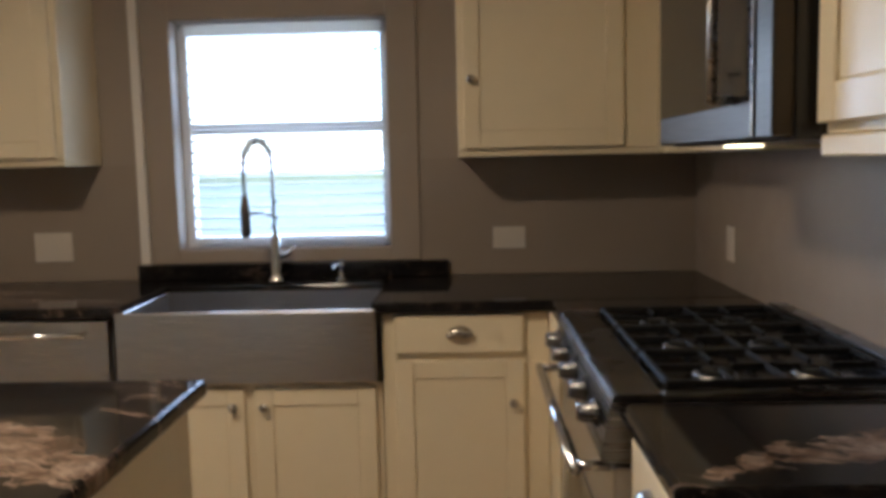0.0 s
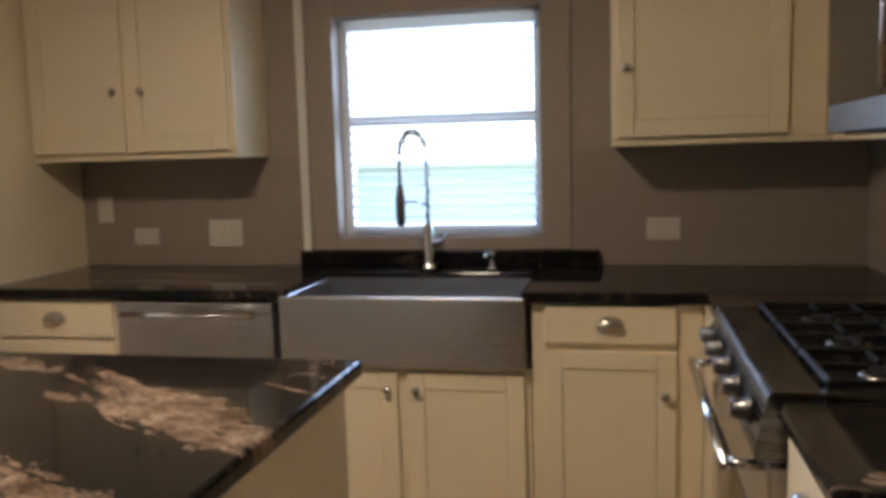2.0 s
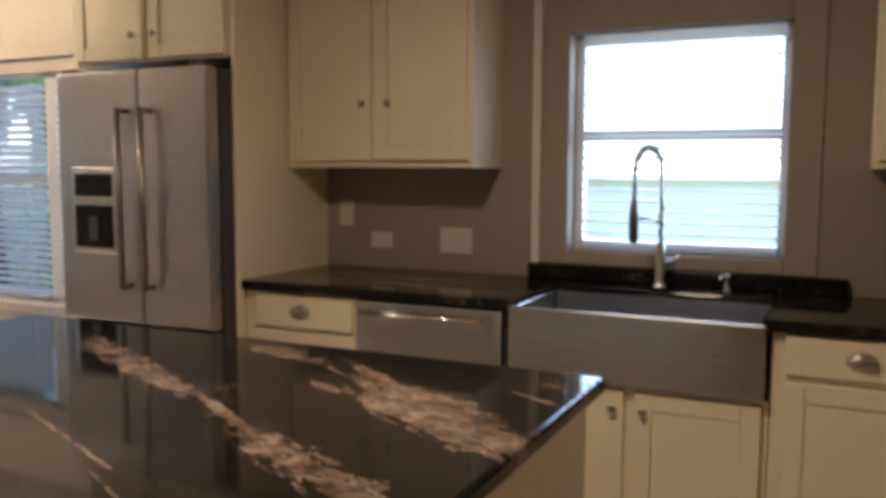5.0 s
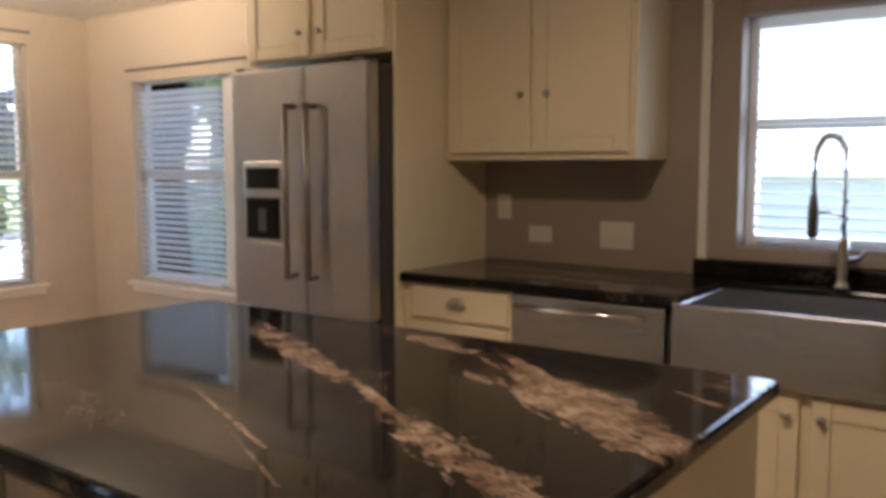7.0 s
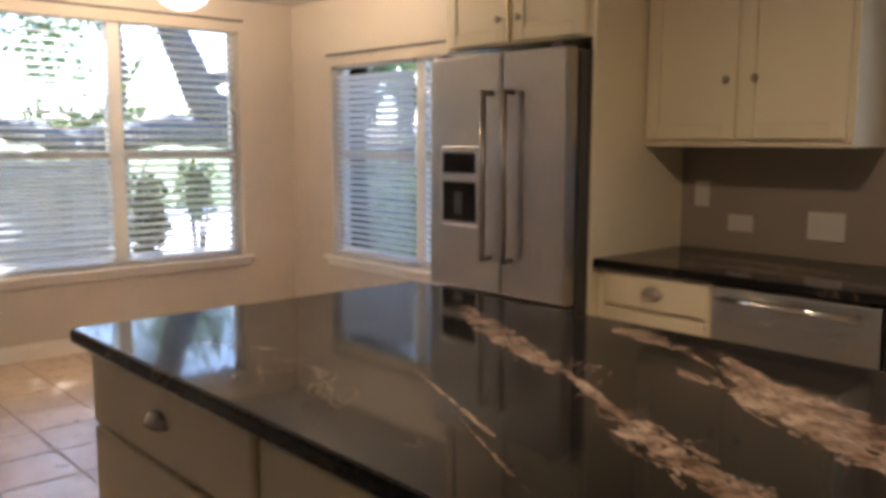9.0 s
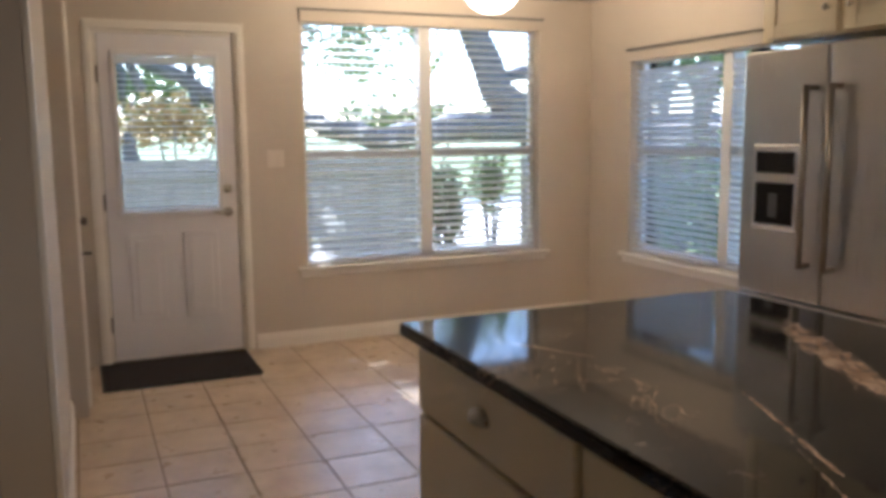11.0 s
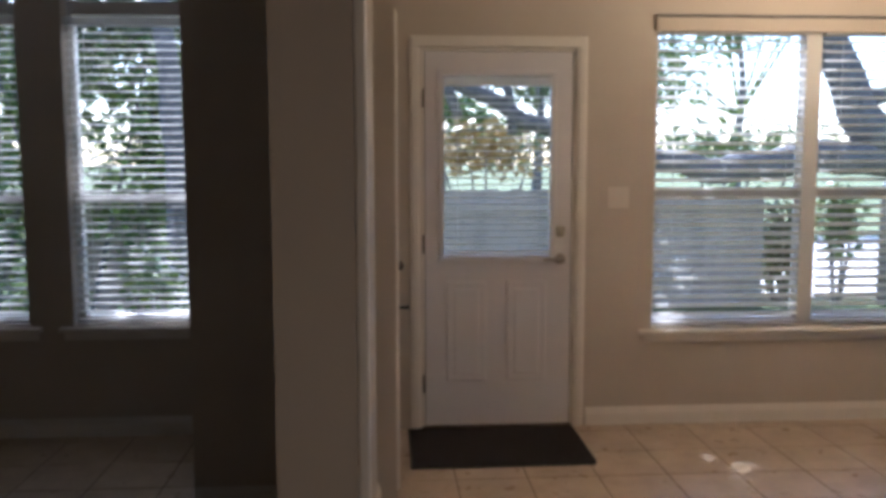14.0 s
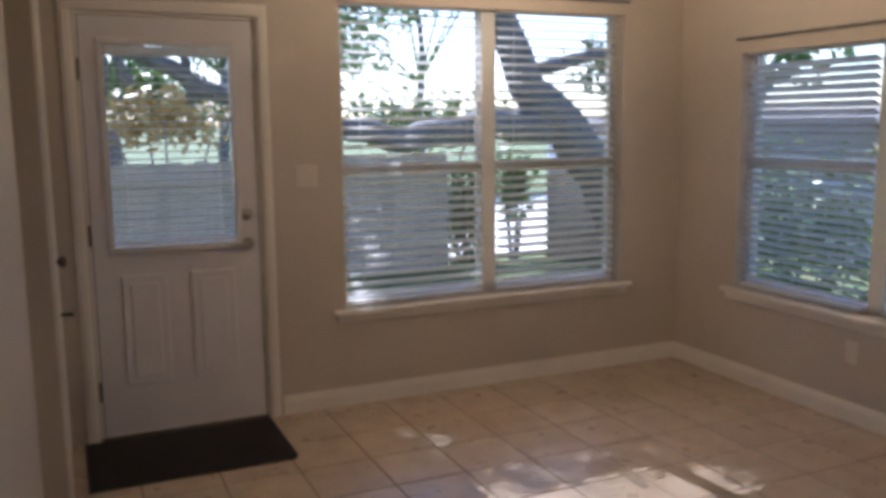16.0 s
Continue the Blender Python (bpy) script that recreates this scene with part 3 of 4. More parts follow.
def cup_pull(parent, x, y, z, axis="y", s=1):
    """A half-dome bin pull."""
    bm = B()
    rows = []
    for i in range(6):
        a = i / 5 * math.pi / 2
        row = []
        for k in range(13):
            b = k / 12 * math.pi
            u, d, h = 0.044 * math.cos(b), 0.026 * math.sin(a) ** 0.7 * math.sin(b) ** 0.5, 0.034 * math.cos(a) * math.sin(b)
            row.append(bm.verts.new((x + u, y - d, z + h - 0.01) if axis == "y" else (x - d, y + u, z + h - 0.01)))
        rows.append(row)
    for p, q in zip(rows, rows[1:]):
        for k in range(12):
            bm.faces.new((p[k], p[k + 1], q[k + 1], q[k]))
    bmesh.ops.remove_doubles(bm, verts=bm.verts, dist=1e-5)
    bmesh.ops.solidify(bm, geom=bm.faces[:], thickness=0.002)
    part("cup_pull", bm, NICKEL, parent, "brushed nickel cup pull", True)


def front(parent, name, axis, face, s, a0, a1, z0, z1, style="panel"):
    """A cabinet front standing 19 mm off a face in the direction s: a framed, recessed panel or a plain slab."""
    def slab(u0, u1, d0, d1, b, t, r):
        lo, hi = sorted((face + s * d0, face + s * d1))
        return bx(*((u0, u1, lo, hi) if axis == "y" else (lo, hi, u0, u1)), b, t, r=r)
    if style == "slab":
        return part(name, slab(a0, a1, 0.001, 0.020, z0, z1, 0.006), CAB, parent)
    w = 0.058
    ob = part(name, slab(a0 + w + 0.0005, a1 - w - 0.0005, 0.002, 0.014, z0 + w + 0.0005, z1 - w - 0.0005, 0.0025), CAB, parent)
    for u0, u1 in ((a0, a0 + w), (a1 - w, a1)):
        part("stile", slab(u0, u1, 0.001, 0.020, z0, z1, 0.0025), CAB, ob)
    for b, t in ((z0, z0 + w), (z1 - w, z1)):
        part("rail", slab(a0 + w + 0.0005, a1 - w - 0.0005, 0.001, 0.0195, b, t, 0.0025), CAB, ob)
    return ob


YF, CT, CB = 2.62, 0.914, 0.876


def base_unit(x0, x1, label, name="base_cabinet", z1=CB):
    ob = thing(name, ((x0 + x1) / 2, 2.93, 0), label, "cabinet", "sink wall base cabinets")
    part("carcass", bx(x0 + 0.0005, x1 - 0.0005, YF, YW - 0.012, 0.10, z1, r=0.002), CAB, ob)
    part("toe_kick", bx(x0 + 0.001, x1 - 0.001, YF + 0.06, YF + 0.08, 0.001, 0.0995), CAB, ob)
    return ob


cab = base_unit(-2.31, -1.785, "cream drawer base cabinet with cup pulls beside the dishwasher")
for z0, z1 in ((0.735, 0.862), (0.435, 0.722), (0.13, 0.422)):
    d = front(cab, "drawer", "y", YF, -1, -2.255, -1.80, z0, z1, "slab")
    cup_pull(d, -2.03, YF - 0.021, (z0 + z1) / 2 + 0.008)

cab = base_unit(-1.165, -0.305, "cream sink base cabinet with two doors under the sink", "sink_cabinet", 0.655)
for a0, a1, k in ((-1.145, -0.752, -0.785), (-0.718, -0.325, -0.685)):
    d = front(cab, "cabinet_door", "y", YF, -1, a0, a1, 0.13, 0.640)
    knob(d, k, YF - 0.020, 0.582)

cab = base_unit(-0.303, 0.232, "cream base cabinet with one drawer and one door")
d = front(cab, "drawer", "y", YF, -1, -0.262, 0.150, 0.745, 0.868, "slab")
cup_pull(d, -0.052, YF - 0.021, 0.812)
d = front(cab, "cabinet_door", "y", YF, -1, -0.262, 0.150, 0.13, 0.722)
knob(d, 0.115, YF - 0.020, 0.586)

cab = thing("corner_cabinet", (0.55, 2.9, 0), "cream corner base cabinet behind the range", "cabinet")
part("carcass", bx(0.234, XR - 0.001, 2.345, YW - 0.012, 0.001, CB), CAB, cab)

near = thing("base_cabinet", (0.55, 1.2, 0), "cream base cabinet with cup pull beside the range", "cabinet")
part("carcass", bx(0.285, XR - 0.001, 1.068, 1.440, 0.10, CB, r=0.002), CAB, near)
part("toe_kick", bx(0.345, XR - 0.001, 1.070, 1.438, 0.001, 0.0995), CAB, near)
for a0, a1 in ((1.085, 1.425),):
    d = front(near, "drawer", "x", 0.285, -1, a0, a1, 0.735, 0.862, "slab")
    cup_pull(d, 0.264, (a0 + a1) / 2, 0.80, "x")
    front(near, "cabinet_door", "x", 0.285, -1, a0, a1, 0.13, 0.722)

dw = thing("dishwasher", (-1.475, 2.9, 0), "stainless steel dishwasher with bar handle under the counter", "dishwasher")
part("body", bx(-1.782, -1.178, 2.64, YW - 0.03, 0.10, 0.872), DARKGREY, dw)
part("door_panel", bx(-1.776, -1.184, 2.598, 2.639, 0.115, 0.868, r=0.004), STEEL, dw)
part("kick_plate", bx(-1.776, -1.184, 2.66, 2.675, 0.001, 0.112), BLACK, dw)
h = part("bar_handle", tube(B(), [(-1.735, 2.545, 0.832), (-1.235, 2.545, 0.832)], 0.011, 12), CHROME, dw, "polished bar handle", True)
for x in (-1.715, -1.255):
    part("handle_post", tube(B(), [(x, 2.600, 0.832), (x, 2.545, 0.832)], 0.009, 8), CHROME, dw)

# sink, faucet
SX0, SX1 = -1.15, -0.318
sink = thing("farmhouse_sink", (-0.73, 2.85, 0.66), "stainless steel apron-front farmhouse sink with one basin", "sink")
bm = B()
box(bm, SX0, SX1, 2.572, 2.592, 0.664, 0.896, r=0.006)
part("apron", bm, STEEL, sink)
for q in ((SX0 + 0.002, SX0 + 0.02, 2.593, 3.05), (SX1 - 0.02, SX1 - 0.002, 2.593, 3.05), (SX0 + 0.0203, SX1 - 0.0203, 3.03, 3.05), (SX0 + 0.0203, SX1 - 0.0203, 2.593, 2.608)):
    part("basin_wall", bx(*q, 0.664, 0.893, r=0.003), STEEL, sink)
part("basin_floor", bx(SX0 + 0.0203, SX1 - 0.0203, 2.6083, 3.0297, 0.664, 0.676), STEEL, sink)
part("drain", lathe(B(), [(0.055, 0), (0.055, 0.004), (0.04, 0.005), (0.02, 0.002)], (-0.73, 2.85, 0.6765), "z"), CHROME, sink, "", True)

fa = thing("faucet", (-0.745, 3.10, CT), "polished steel spring pull-down kitchen faucet", "faucet")
FX, FY = -0.745, 3.10
part("base", lathe(B(), [(0.030, 0), (0.030, 0.008), (0.022, 0.02), (0.019, 0.03), (0.018, 0.17), (0.014, 0.18)], (FX, FY, CT + 0.001), "z"), CHROME, fa, "", True)
path = [(FX, FY, CT + 0.18), (FX, FY, CT + 0.36)]
for k in range(1, 10):
    a = math.pi * k / 9
    path.append((FX - 0.045 * (1 - math.cos(a)) * 0.75, FY - 0.075 * (1 - math.cos(a)), CT + 0.44 + 0.09 * math.sin(a)))
path.append((FX - 0.068, FY - 0.15, CT + 0.33))
part("riser_tube", tube(B(), path, 0.007, 8), CHROME, fa, "", True)
bm = B()
coil = []
pts = [Vector(p) for p in path]
for s in range(len(pts) - 1):
    for k in range(14):
        p = pts[s].lerp(pts[s + 1], k / 14)
        d = (pts[s + 1] - pts[s]).normalized()
        u = d.cross(Vector((0.6, -0.8, 0.1))).normalized()
        a = k / 14 * math.tau * max(2, round((pts[s + 1] - pts[s]).length / 0.016))
        coil.append(p + (u * math.cos(a) + d.cross(u) * math.sin(a)) * 0.0125)
part("spring", tube(bm, coil, 0.0028, 5), CHROME, fa, "", True)
part("spray_head", lathe(B(), [(0.011, 0), (0.017, 0.01), (0.018, 0.09), (0.012, 0.14), (0.008, 0.15)], (FX - 0.068, FY - 0.15, CT + 0.185), "z"), BRONZE, fa, "dark spray head", True)
part("spout_arm", tube(B(), [(FX, FY, CT + 0.25), (FX - 0.03, FY - 0.08, CT + 0.27), (FX - 0.066, FY - 0.145, CT + 0.27)], 0.006, 8), CHROME, fa, "", True)
part("lever", tube(B(), [(FX + 0.018, FY, CT + 0.10), (FX + 0.05, FY, CT + 0.11), (FX + 0.075, FY - 0.01, CT + 0.14)], [0.012, 0.008, 0.005], 8), CHROME, fa, "", True)
soap = thing("soap_dispenser", (-0.50, 3.10, CT), "small polished steel soap dispenser on the counter", "soap dispenser")
part("stem", lathe(B(), [(0.020, 0), (0.020, 0.006), (0.010, 0.012), (0.009, 0.05), (0.013, 0.055), (0.012, 0.07), (0.004, 0.072)], (-0.50, 3.10, CT + 0.001), "z", 14), CHROME, soap, "", True)
part("nozzle", tube(B(), [(-0.50, 3.10, CT + 0.062), (-0.515, 3.05, CT + 0.066), (-0.517, 3.035, CT + 0.058)], 0.005, 8), CHROME, soap)

# counters
top = thing("countertop", (-1.2, 2.9, CB), "polished black granite countertop with rust streaks along the sink wall", "countertop")
bm = B()
box(bm, -2.311, SX0 + 0.014, 2.585, YW - 0.012, CB + 0.0005, CT, r=0.008)
part("slab_piece", bm, GRANITE, top)
part("slab_piece", bx(SX0 + 0.015, SX1 - 0.015, 3.032, YW - 0.012, CB + 0.0005, CT, r=0.006), GRANITE, top)
part("slab_piece", bx(SX1 - 0.014, XR - 0.001, 2.585, YW - 0.012, CB + 0.0005, CT, r=0.008), GRANITE, top)
part("slab_piece", bx(0.235, XR - 0.001, 2.345, 2.584, CB + 0.0005, CT, r=0.006), GRANITE, top)
part("upstand", bx(-1.31, -0.10, 3.195, YW - 0.002, CT + 0.0005, 0.975, r=0.005), GRANITE, top)
top = thing("countertop", (0.5, 0.9, CB), "polished black granite countertop beside the range", "countertop")
part("slab_piece", bx(0.252, XR - 0.001, 1.045, 1.462, CB + 0.0005, CT, r=0.012), GRANITE, top)

# island
IX0, IX1, IY0, IY1 = -2.365, -0.571, 0.538, 1.673
isl = thing("kitchen_island", (-1.47, 1.1, 0), "cream kitchen island cabinet with drawers and cup pulls", "island")
part("carcass", bx(IX0 + 0.04, IX1 - 0.045, IY0 + 0.05, IY1 - 0.04, 0.10, CB, r=0.003), CAB, isl)
part("plinth", bx(IX0 + 0.10, IX1 - 0.10, IY0 + 0.12, IY1 - 0.10, 0.001, 0.0995), CAB, isl)
part("end_panel", bx(IX1 - 0.0445, IX1 - 0.030, IY0 + 0.05, IY1 - 0.04, 0.02, CB - 0.001, r=0.003), CAB, isl)
x = IX0 + 0.065
for w in (0.82, 0.84):
    for z0, z1 in ((0.685, 0.858), (0.41, 0.672), (0.13, 0.397)):
        d = front(isl, "drawer", "y", IY0 + 0.05, -1, x, x + w - 0.03, z0, z1, "slab")
        cup_pull(d, x + w / 2 - 0.015, IY0 + 0.029, (z0 + z1) / 2 + 0.01)
    x += w
top = thing("island_top", (-1.47, 1.1, CB), "polished black granite island top with cream and rust veins", "countertop")
part("slab", bx(IX0, IX1, IY0, IY1, CB + 0.0005, CT, r=0.010), GRANITE, top)


# ---- wall cabinets, refrigerator wall ----
def upper(name, x0, x1, z0, z1, yf, splits, label, knobs, light_rail=True):
    ob = thing(name, ((x0 + x1) / 2, YW - 0.15, z0), label, "cabinet", "upper cabinets")
    part("carcass", bx(x0, x1, yf, YW - 0.001, z0 + 0.018, z1, r=0.002), CAB, ob)
    if light_rail:
        part("light_rail", bx(x0, x1, yf, YW - 0.001, z0, z0 + 0.0175, r=0.003), CAB, ob)
    for (a0, a1), kx in zip(splits, knobs):
        d = front(ob, "cabinet_door", "y", yf, -1, a0, a1, z0 + 0.03, z1 - 0.03)
        knob(d, kx[0], yf - 0.020, kx[1])
    return ob


upper("wall_cabinet", -2.315, -1.441, 1.366, H - 0.001, 2.93, ((-2.295, -1.893), (-1.873, -1.465)), "cream two-door wall cabinet above the counter", ((-1.925, 1.628), (-1.807, 1.628)))
upper("wall_cabinet", -0.050, 0.640, 1.366, H - 0.001, 2.93, ((-0.030, 0.520),), "cream one-door wall cabinet beside the microwave", ((-0.002, 1.630),))
upper("fridge_cabinet", -3.22, -2.345, 1.785, H - 0.001, 2.60, ((-3.19, -2.800), (-2.765, -2.375)), "cream two-door cabinet above the refrigerator", ((-2.845, 1.915), (-2.728, 1.915)), False)
solid("tall_end_panel", bx(-2.334, -2.3165, 2.58, YW - 0.001, 0.001, H - 0.001, r=0.003), CAB, "cream tall end panel beside the refrigerator", "panel")
upper("corner_wall_cabinet", 0.642, XR - 0.001, 1.366, H - 0.001, 2.93, (), "cream corner wall cabinet", ())
sidecab = thing("wall_cabinet", (0.7, 0.9, 1.366), "cream wall cabinet on the range wall with a bottom rail", "cabinet", "upper cabinets")
part("carcass", bx(0.53, XR - 0.001, 0.30, 1.265, 1.384, H - 0.001, r=0.002), CAB, sidecab)
part("light_rail", bx(0.523, XR - 0.001, 0.295, 1.27, 1.350, 1.383, r=0.004), CAB, sidecab)
d = front(sidecab, "cabinet_door", "x", 0.53, -1, 0.83, 1.255, 1.40, H - 0.03)
knob(d, 0.510, 1.222, 1.66, "x")
d = front(sidecab, "cabinet_door", "x", 0.53, -1, 0.32, 0.81, 1.40, H - 0.03)

fr = thing("refrigerator", (-2.85, 2.8, 0), "stainless french-door refrigerator with dark sides and water dispenser", "refrigerator")
FX0, FX1, FYD = -3.163, -2.336, 2.515
part("case", bx(FX0 + 0.008, FX1 - 0.002, FYD + 0.006, YW - 0.04, 0.03, 1.750, r=0.004), DARKGREY, fr, "dark grey case")
FM = -2.700
dl = part("door_panel", bx(FX0, FM - 0.003, FYD - 0.065, FYD, 0.72, 1.757, r=0.012), STEELV, fr)
dr = part("door_panel", bx(FM + 0.003, FX1 - 0.006, FYD - 0.065, FYD, 0.72, 1.757, r=0.012), STEELV, fr)
fz = part("freezer_drawer", bx(FX0, FX1 - 0.006, FYD - 0.065, FYD, 0.10, 0.712, r=0.012), STEELV, fr)
part("base_grille", bx(FX0 + 0.02, FX1 - 0.03, FYD - 0.02, FYD, 0.012, 0.095), BLACK, fr)


def bar(parent, a, b, off, rad=0.013, metal=None):
    """A bar handle with square returns between two ends."""
    a, b, off = Vector(a), Vector(b), Vector(off)
    bm = B()
    tube(bm, [a + off, b + off], rad, 12)
    for e in (a + (b - a) * 0.015, b + (a - b) * 0.015):
        tube(bm, [e, e + off], rad * 0.85, 8)
    part("bar_handle", bm, metal or NICKEL, parent, "brushed bar handle", True)


bar(dl, (FM - 0.062, FYD - 0.065, 0.87), (FM - 0.062, FYD - 0.065, 1.60), (0, -0.055, 0), metal=HANDLE)
bar(dr, (FM + 0.062, FYD - 0.065, 0.87), (FM + 0.062, FYD - 0.065, 1.60), (0, -0.055, 0), metal=HANDLE)
bar(fz, (FX0 + 0.08, FYD - 0.065, 0.64), (FX1 - 0.11, FYD - 0.065, 0.64), (0, -0.05, 0))
disp = part("dispenser", bx(-3.078, -2.825, FYD - 0.076, FYD - 0.0655, 1.005, 1.365, r=0.006), CHROME, dl, "bright dispenser frame")
ob = part("recess", bx(-3.056, -2.847, FYD - 0.0785, FYD - 0.0765, 1.03, 1.205, r=0.0), DARKGLASS, dl, "dark dispenser recess")
part("display", bx(-3.056, -2.847, FYD - 0.0785, FYD - 0.0765, 1.245, 1.335), DARKGLASS, dl, "dark display panel")
part("paddle", bx(-2.978, -2.928, FYD - 0.083, FYD - 0.0787, 1.06, 1.16, r=0.002), DARKGREY, dl)
for x in (FX0 + 0.05, FX1 - 0.08):
    part("hinge_cover", bx(x - 0.03, x + 0.03, FYD - 0.05, FYD + 0.05, 1.7575, 1.772, r=0.004), DARKGREY, fr)

# ---- range and microwave ----
rg = thing("gas_range", (0.5, 1.9, 0), "stainless gas range with black cooktop, knobs and oven handle", "range")
RY0, RY1, RXF = 1.470, 2.338, 0.232
part("body", bx(RXF + 0.05, XR - 0.004, RY0, RY1, 0.08, 0.895), DARKGREY, rg)
part("oven_door", bx(RXF + 0.010, RXF + 0.049, RY0 + 0.004, RY1 - 0.004, 0.20, 0.785, r=0.006), STEEL, rg)
part("oven_window", bx(RXF + 0.007, RXF + 0.0095, RY0 + 0.14, RY1 - 0.14, 0.32, 0.62), DARKGLASS, rg)
part("warming_drawer", bx(RXF + 0.013, RXF + 0.049, RY0 + 0.004, RY1 - 0.004, 0.085, 0.193, r=0.005), STEEL, rg)
bm = B()
vs = [bm.verts.new(p) for y in (RY0, RY1) for p in ((RXF + 0.049, y, 0.792), (RXF - 0.012, y, 0.797), (RXF - 0.016, y, 0.806), (RXF + 0.006, y, 0.912),
                                                    (RXF + 0.010, y, 0.920), (RXF + 0.018, y, 0.924), (RXF + 0.100, y, 0.924), (RXF + 0.100, y, 0.792))]
for k in range(8):
    bm.faces.new((vs[k], vs[(k + 1) % 8], vs[8 + (k + 1) % 8], vs[8 + k]))
bm.faces.new(vs[:8])
bm.faces.new(vs[8:][::-1])
panel_ob = part("control_panel", bm, SHADESTEEL, rg)
for k in range(5):
    y = RY0 + 0.10 + k * (RY1 - RY0 - 0.20) / 4
    bm = lathe(B(), [(0.029, 0), (0.029, 0.007), (0.021, 0.011), (0.020, 0.030), (0.017, 0.036), (0.004, 0.037)], (RXF - 0.006, y, 0.862), "x", 18)
    kn = part("control_knob", bm, SHADESTEEL, panel_ob, "polished knob darkened for shade", True)
    part("grip", bx(RXF - 0.047, RXF - 0.040, y - 0.005, y + 0.005, 0.846, 0.878, r=0.002), CHROME, kn)
bm = tube(B(), [(RXF - 0.058, RY0 + 0.03, 0.772), (RXF - 0.058, RY1 - 0.03, 0.772)], 0.012, 12)
for y in (RY0 + 0.05, RY1 - 0.05):
    tube(bm, [(RXF + 0.011, y, 0.772), (RXF - 0.058, y, 0.772)], 0.011, 8)
part("oven_handle", bm, CHROME, rg, "polished oven handle", True)
part("cooktop_rim", bx(RXF + 0.101, XR - 0.004, RY0, RY0 + 0.030, 0.8955, 0.924, r=0.002), SHADESTEEL, rg)
part("cooktop_rim", bx(RXF + 0.101, XR - 0.004, RY1 - 0.030, RY1, 0.8955, 0.924, r=0.002), SHADESTEEL, rg)
part("cooktop", bx(RXF + 0.101, XR - 0.051, RY0 + 0.0305, RY1 - 0.0305, 0.8955, 0.912, r=0.002), BLACK, rg)
part("back_rim", bx(XR - 0.050, XR - 0.005, RY0 + 0.0305, RY1 - 0.0305, 0.8955, 0.945, r=0.004), SHADESTEEL, rg)
GX0, GX1, GW = RXF + 0.112, XR - 0.058, (RY1 - RY0 - 0.066) / 3
for g in range(3):
    y0 = RY0 + 0.034 + g * GW
    y1, ym = y0 + GW - 0.004, y0 + GW / 2 - 0.002
    bm = B()
    for q in ((GX0, GX1, y0, y0 + 0.012), (GX0, GX1, y1 - 0.012, y1), (GX0, GX0 + 0.012, y0 + 0.012, y1 - 0.012), (GX1 - 0.012, GX1, y0 + 0.012, y1 - 0.012),
              ((GX0 + GX1) / 2 - 0.005, (GX0 + GX1) / 2 + 0.005, y0 + 0.012, y1 - 0.012)):
        box(bm, *q, 0.926, 0.940, r=0.003)
    for cx in (GX0 + 0.13, GX1 - 0.13):
        for ux, uy in ((1, 0), (-1, 0), (0, 1), (0, -1)):
            if ux:
                lo, hi = sorted((cx + ux * 0.03, cx + ux * 0.117))
                box(bm, lo, hi, ym - 0.005, ym + 0.005, 0.927, 0.939, r=0.002)
            else:
                lo, hi = sorted((ym + uy * 0.03, ym + uy * (GW / 2 - 0.014)))
                box(bm, cx - 0.005, cx + 0.005, lo, hi, 0.927, 0.939, r=0.002)
    for px in (GX0, GX1 - 0.012):
        for py in (y0, y1 - 0.012):
            box(bm, px, px + 0.012, py, py + 0.012, 0.9122, 0.926)
    part("grate", bm, IRON, rg)
    for fx in (GX0 + 0.13, GX1 - 0.13):
        bn = part("burner", lathe(B(), [(0.046, 0), (0.046, 0.006), (0.036, 0.008), (0.004, 0.0085)], (fx, ym, 0.9122), "z", 16), STEEL, rg, "steel burner ring", True)
        part("burner_cap", lathe(B(), [(0.034, 0), (0.035, 0.004), (0.030, 0.008), (0.004, 0.009)], (fx, ym, 0.9208), "z", 16), IRON, bn, "", True)

mw = thing("microwave", (0.65, 1.75, 1.375), "stainless over-range microwave, steel darkened for shade, with glass door and bar handle", "microwave")
MX, MY0, MY1 = 0.45, 1.275, 2.035
part("case", bx(MX + 0.035, XR - 0.002, MY0, MY1, 1.376, 1.80, r=0.003), BLACK, mw)
dr_ = part("door_frame", bx(MX, MX + 0.034, MY0 + 0.078, MY1, 1.380, 1.797, r=0.004), DEEPSHADE, mw)
part("door_glass", bx(MX - 0.003, MX - 0.0005, MY0 + 0.095, MY1 - 0.012, 1.442, 1.785), DARKGLASS, dr_)
part("edge_strip", bx(MX - 0.004, MX - 0.0005, MY0 + 0.080, MY0 + 0.092, 1.384, 1.793, r=0.001), CHROME, dr_, "bright door edge")
part("control_strip", bx(MX, MX + 0.034, MY0, MY0 + 0.075, 1.380, 1.797, r=0.004), DEEPSHADE, mw)
bar(mw, (MX - 0.003, MY0 + 0.19, 1.445), (MX - 0.003, MY0 + 0.19, 1.775), (-0.035, 0, 0), 0.009)
part("lamp_lens", bx(0.585, 0.655, 2.0 - 0.09, 2.0 - 0.03, 1.3735, 1.3757), BULB, mw, "lit yellow lamp lens")
upper2 = thing("wall_cabinet", (0.7, 1.65, 1.80), "cream cabinet above the microwave", "cabinet", "upper cabinets")
part("carcass", bx(0.53, XR - 0.001, 1.272, 2.035, 1.802, H - 0.001, r=0.002), CAB, upper2)
for a0, a1 in ((1.29, 1.645), (1.66, 2.02)):
    front(upper2, "cabinet_door", "x", 0.53, -1, a0, a1, 1.83, H - 0.03)
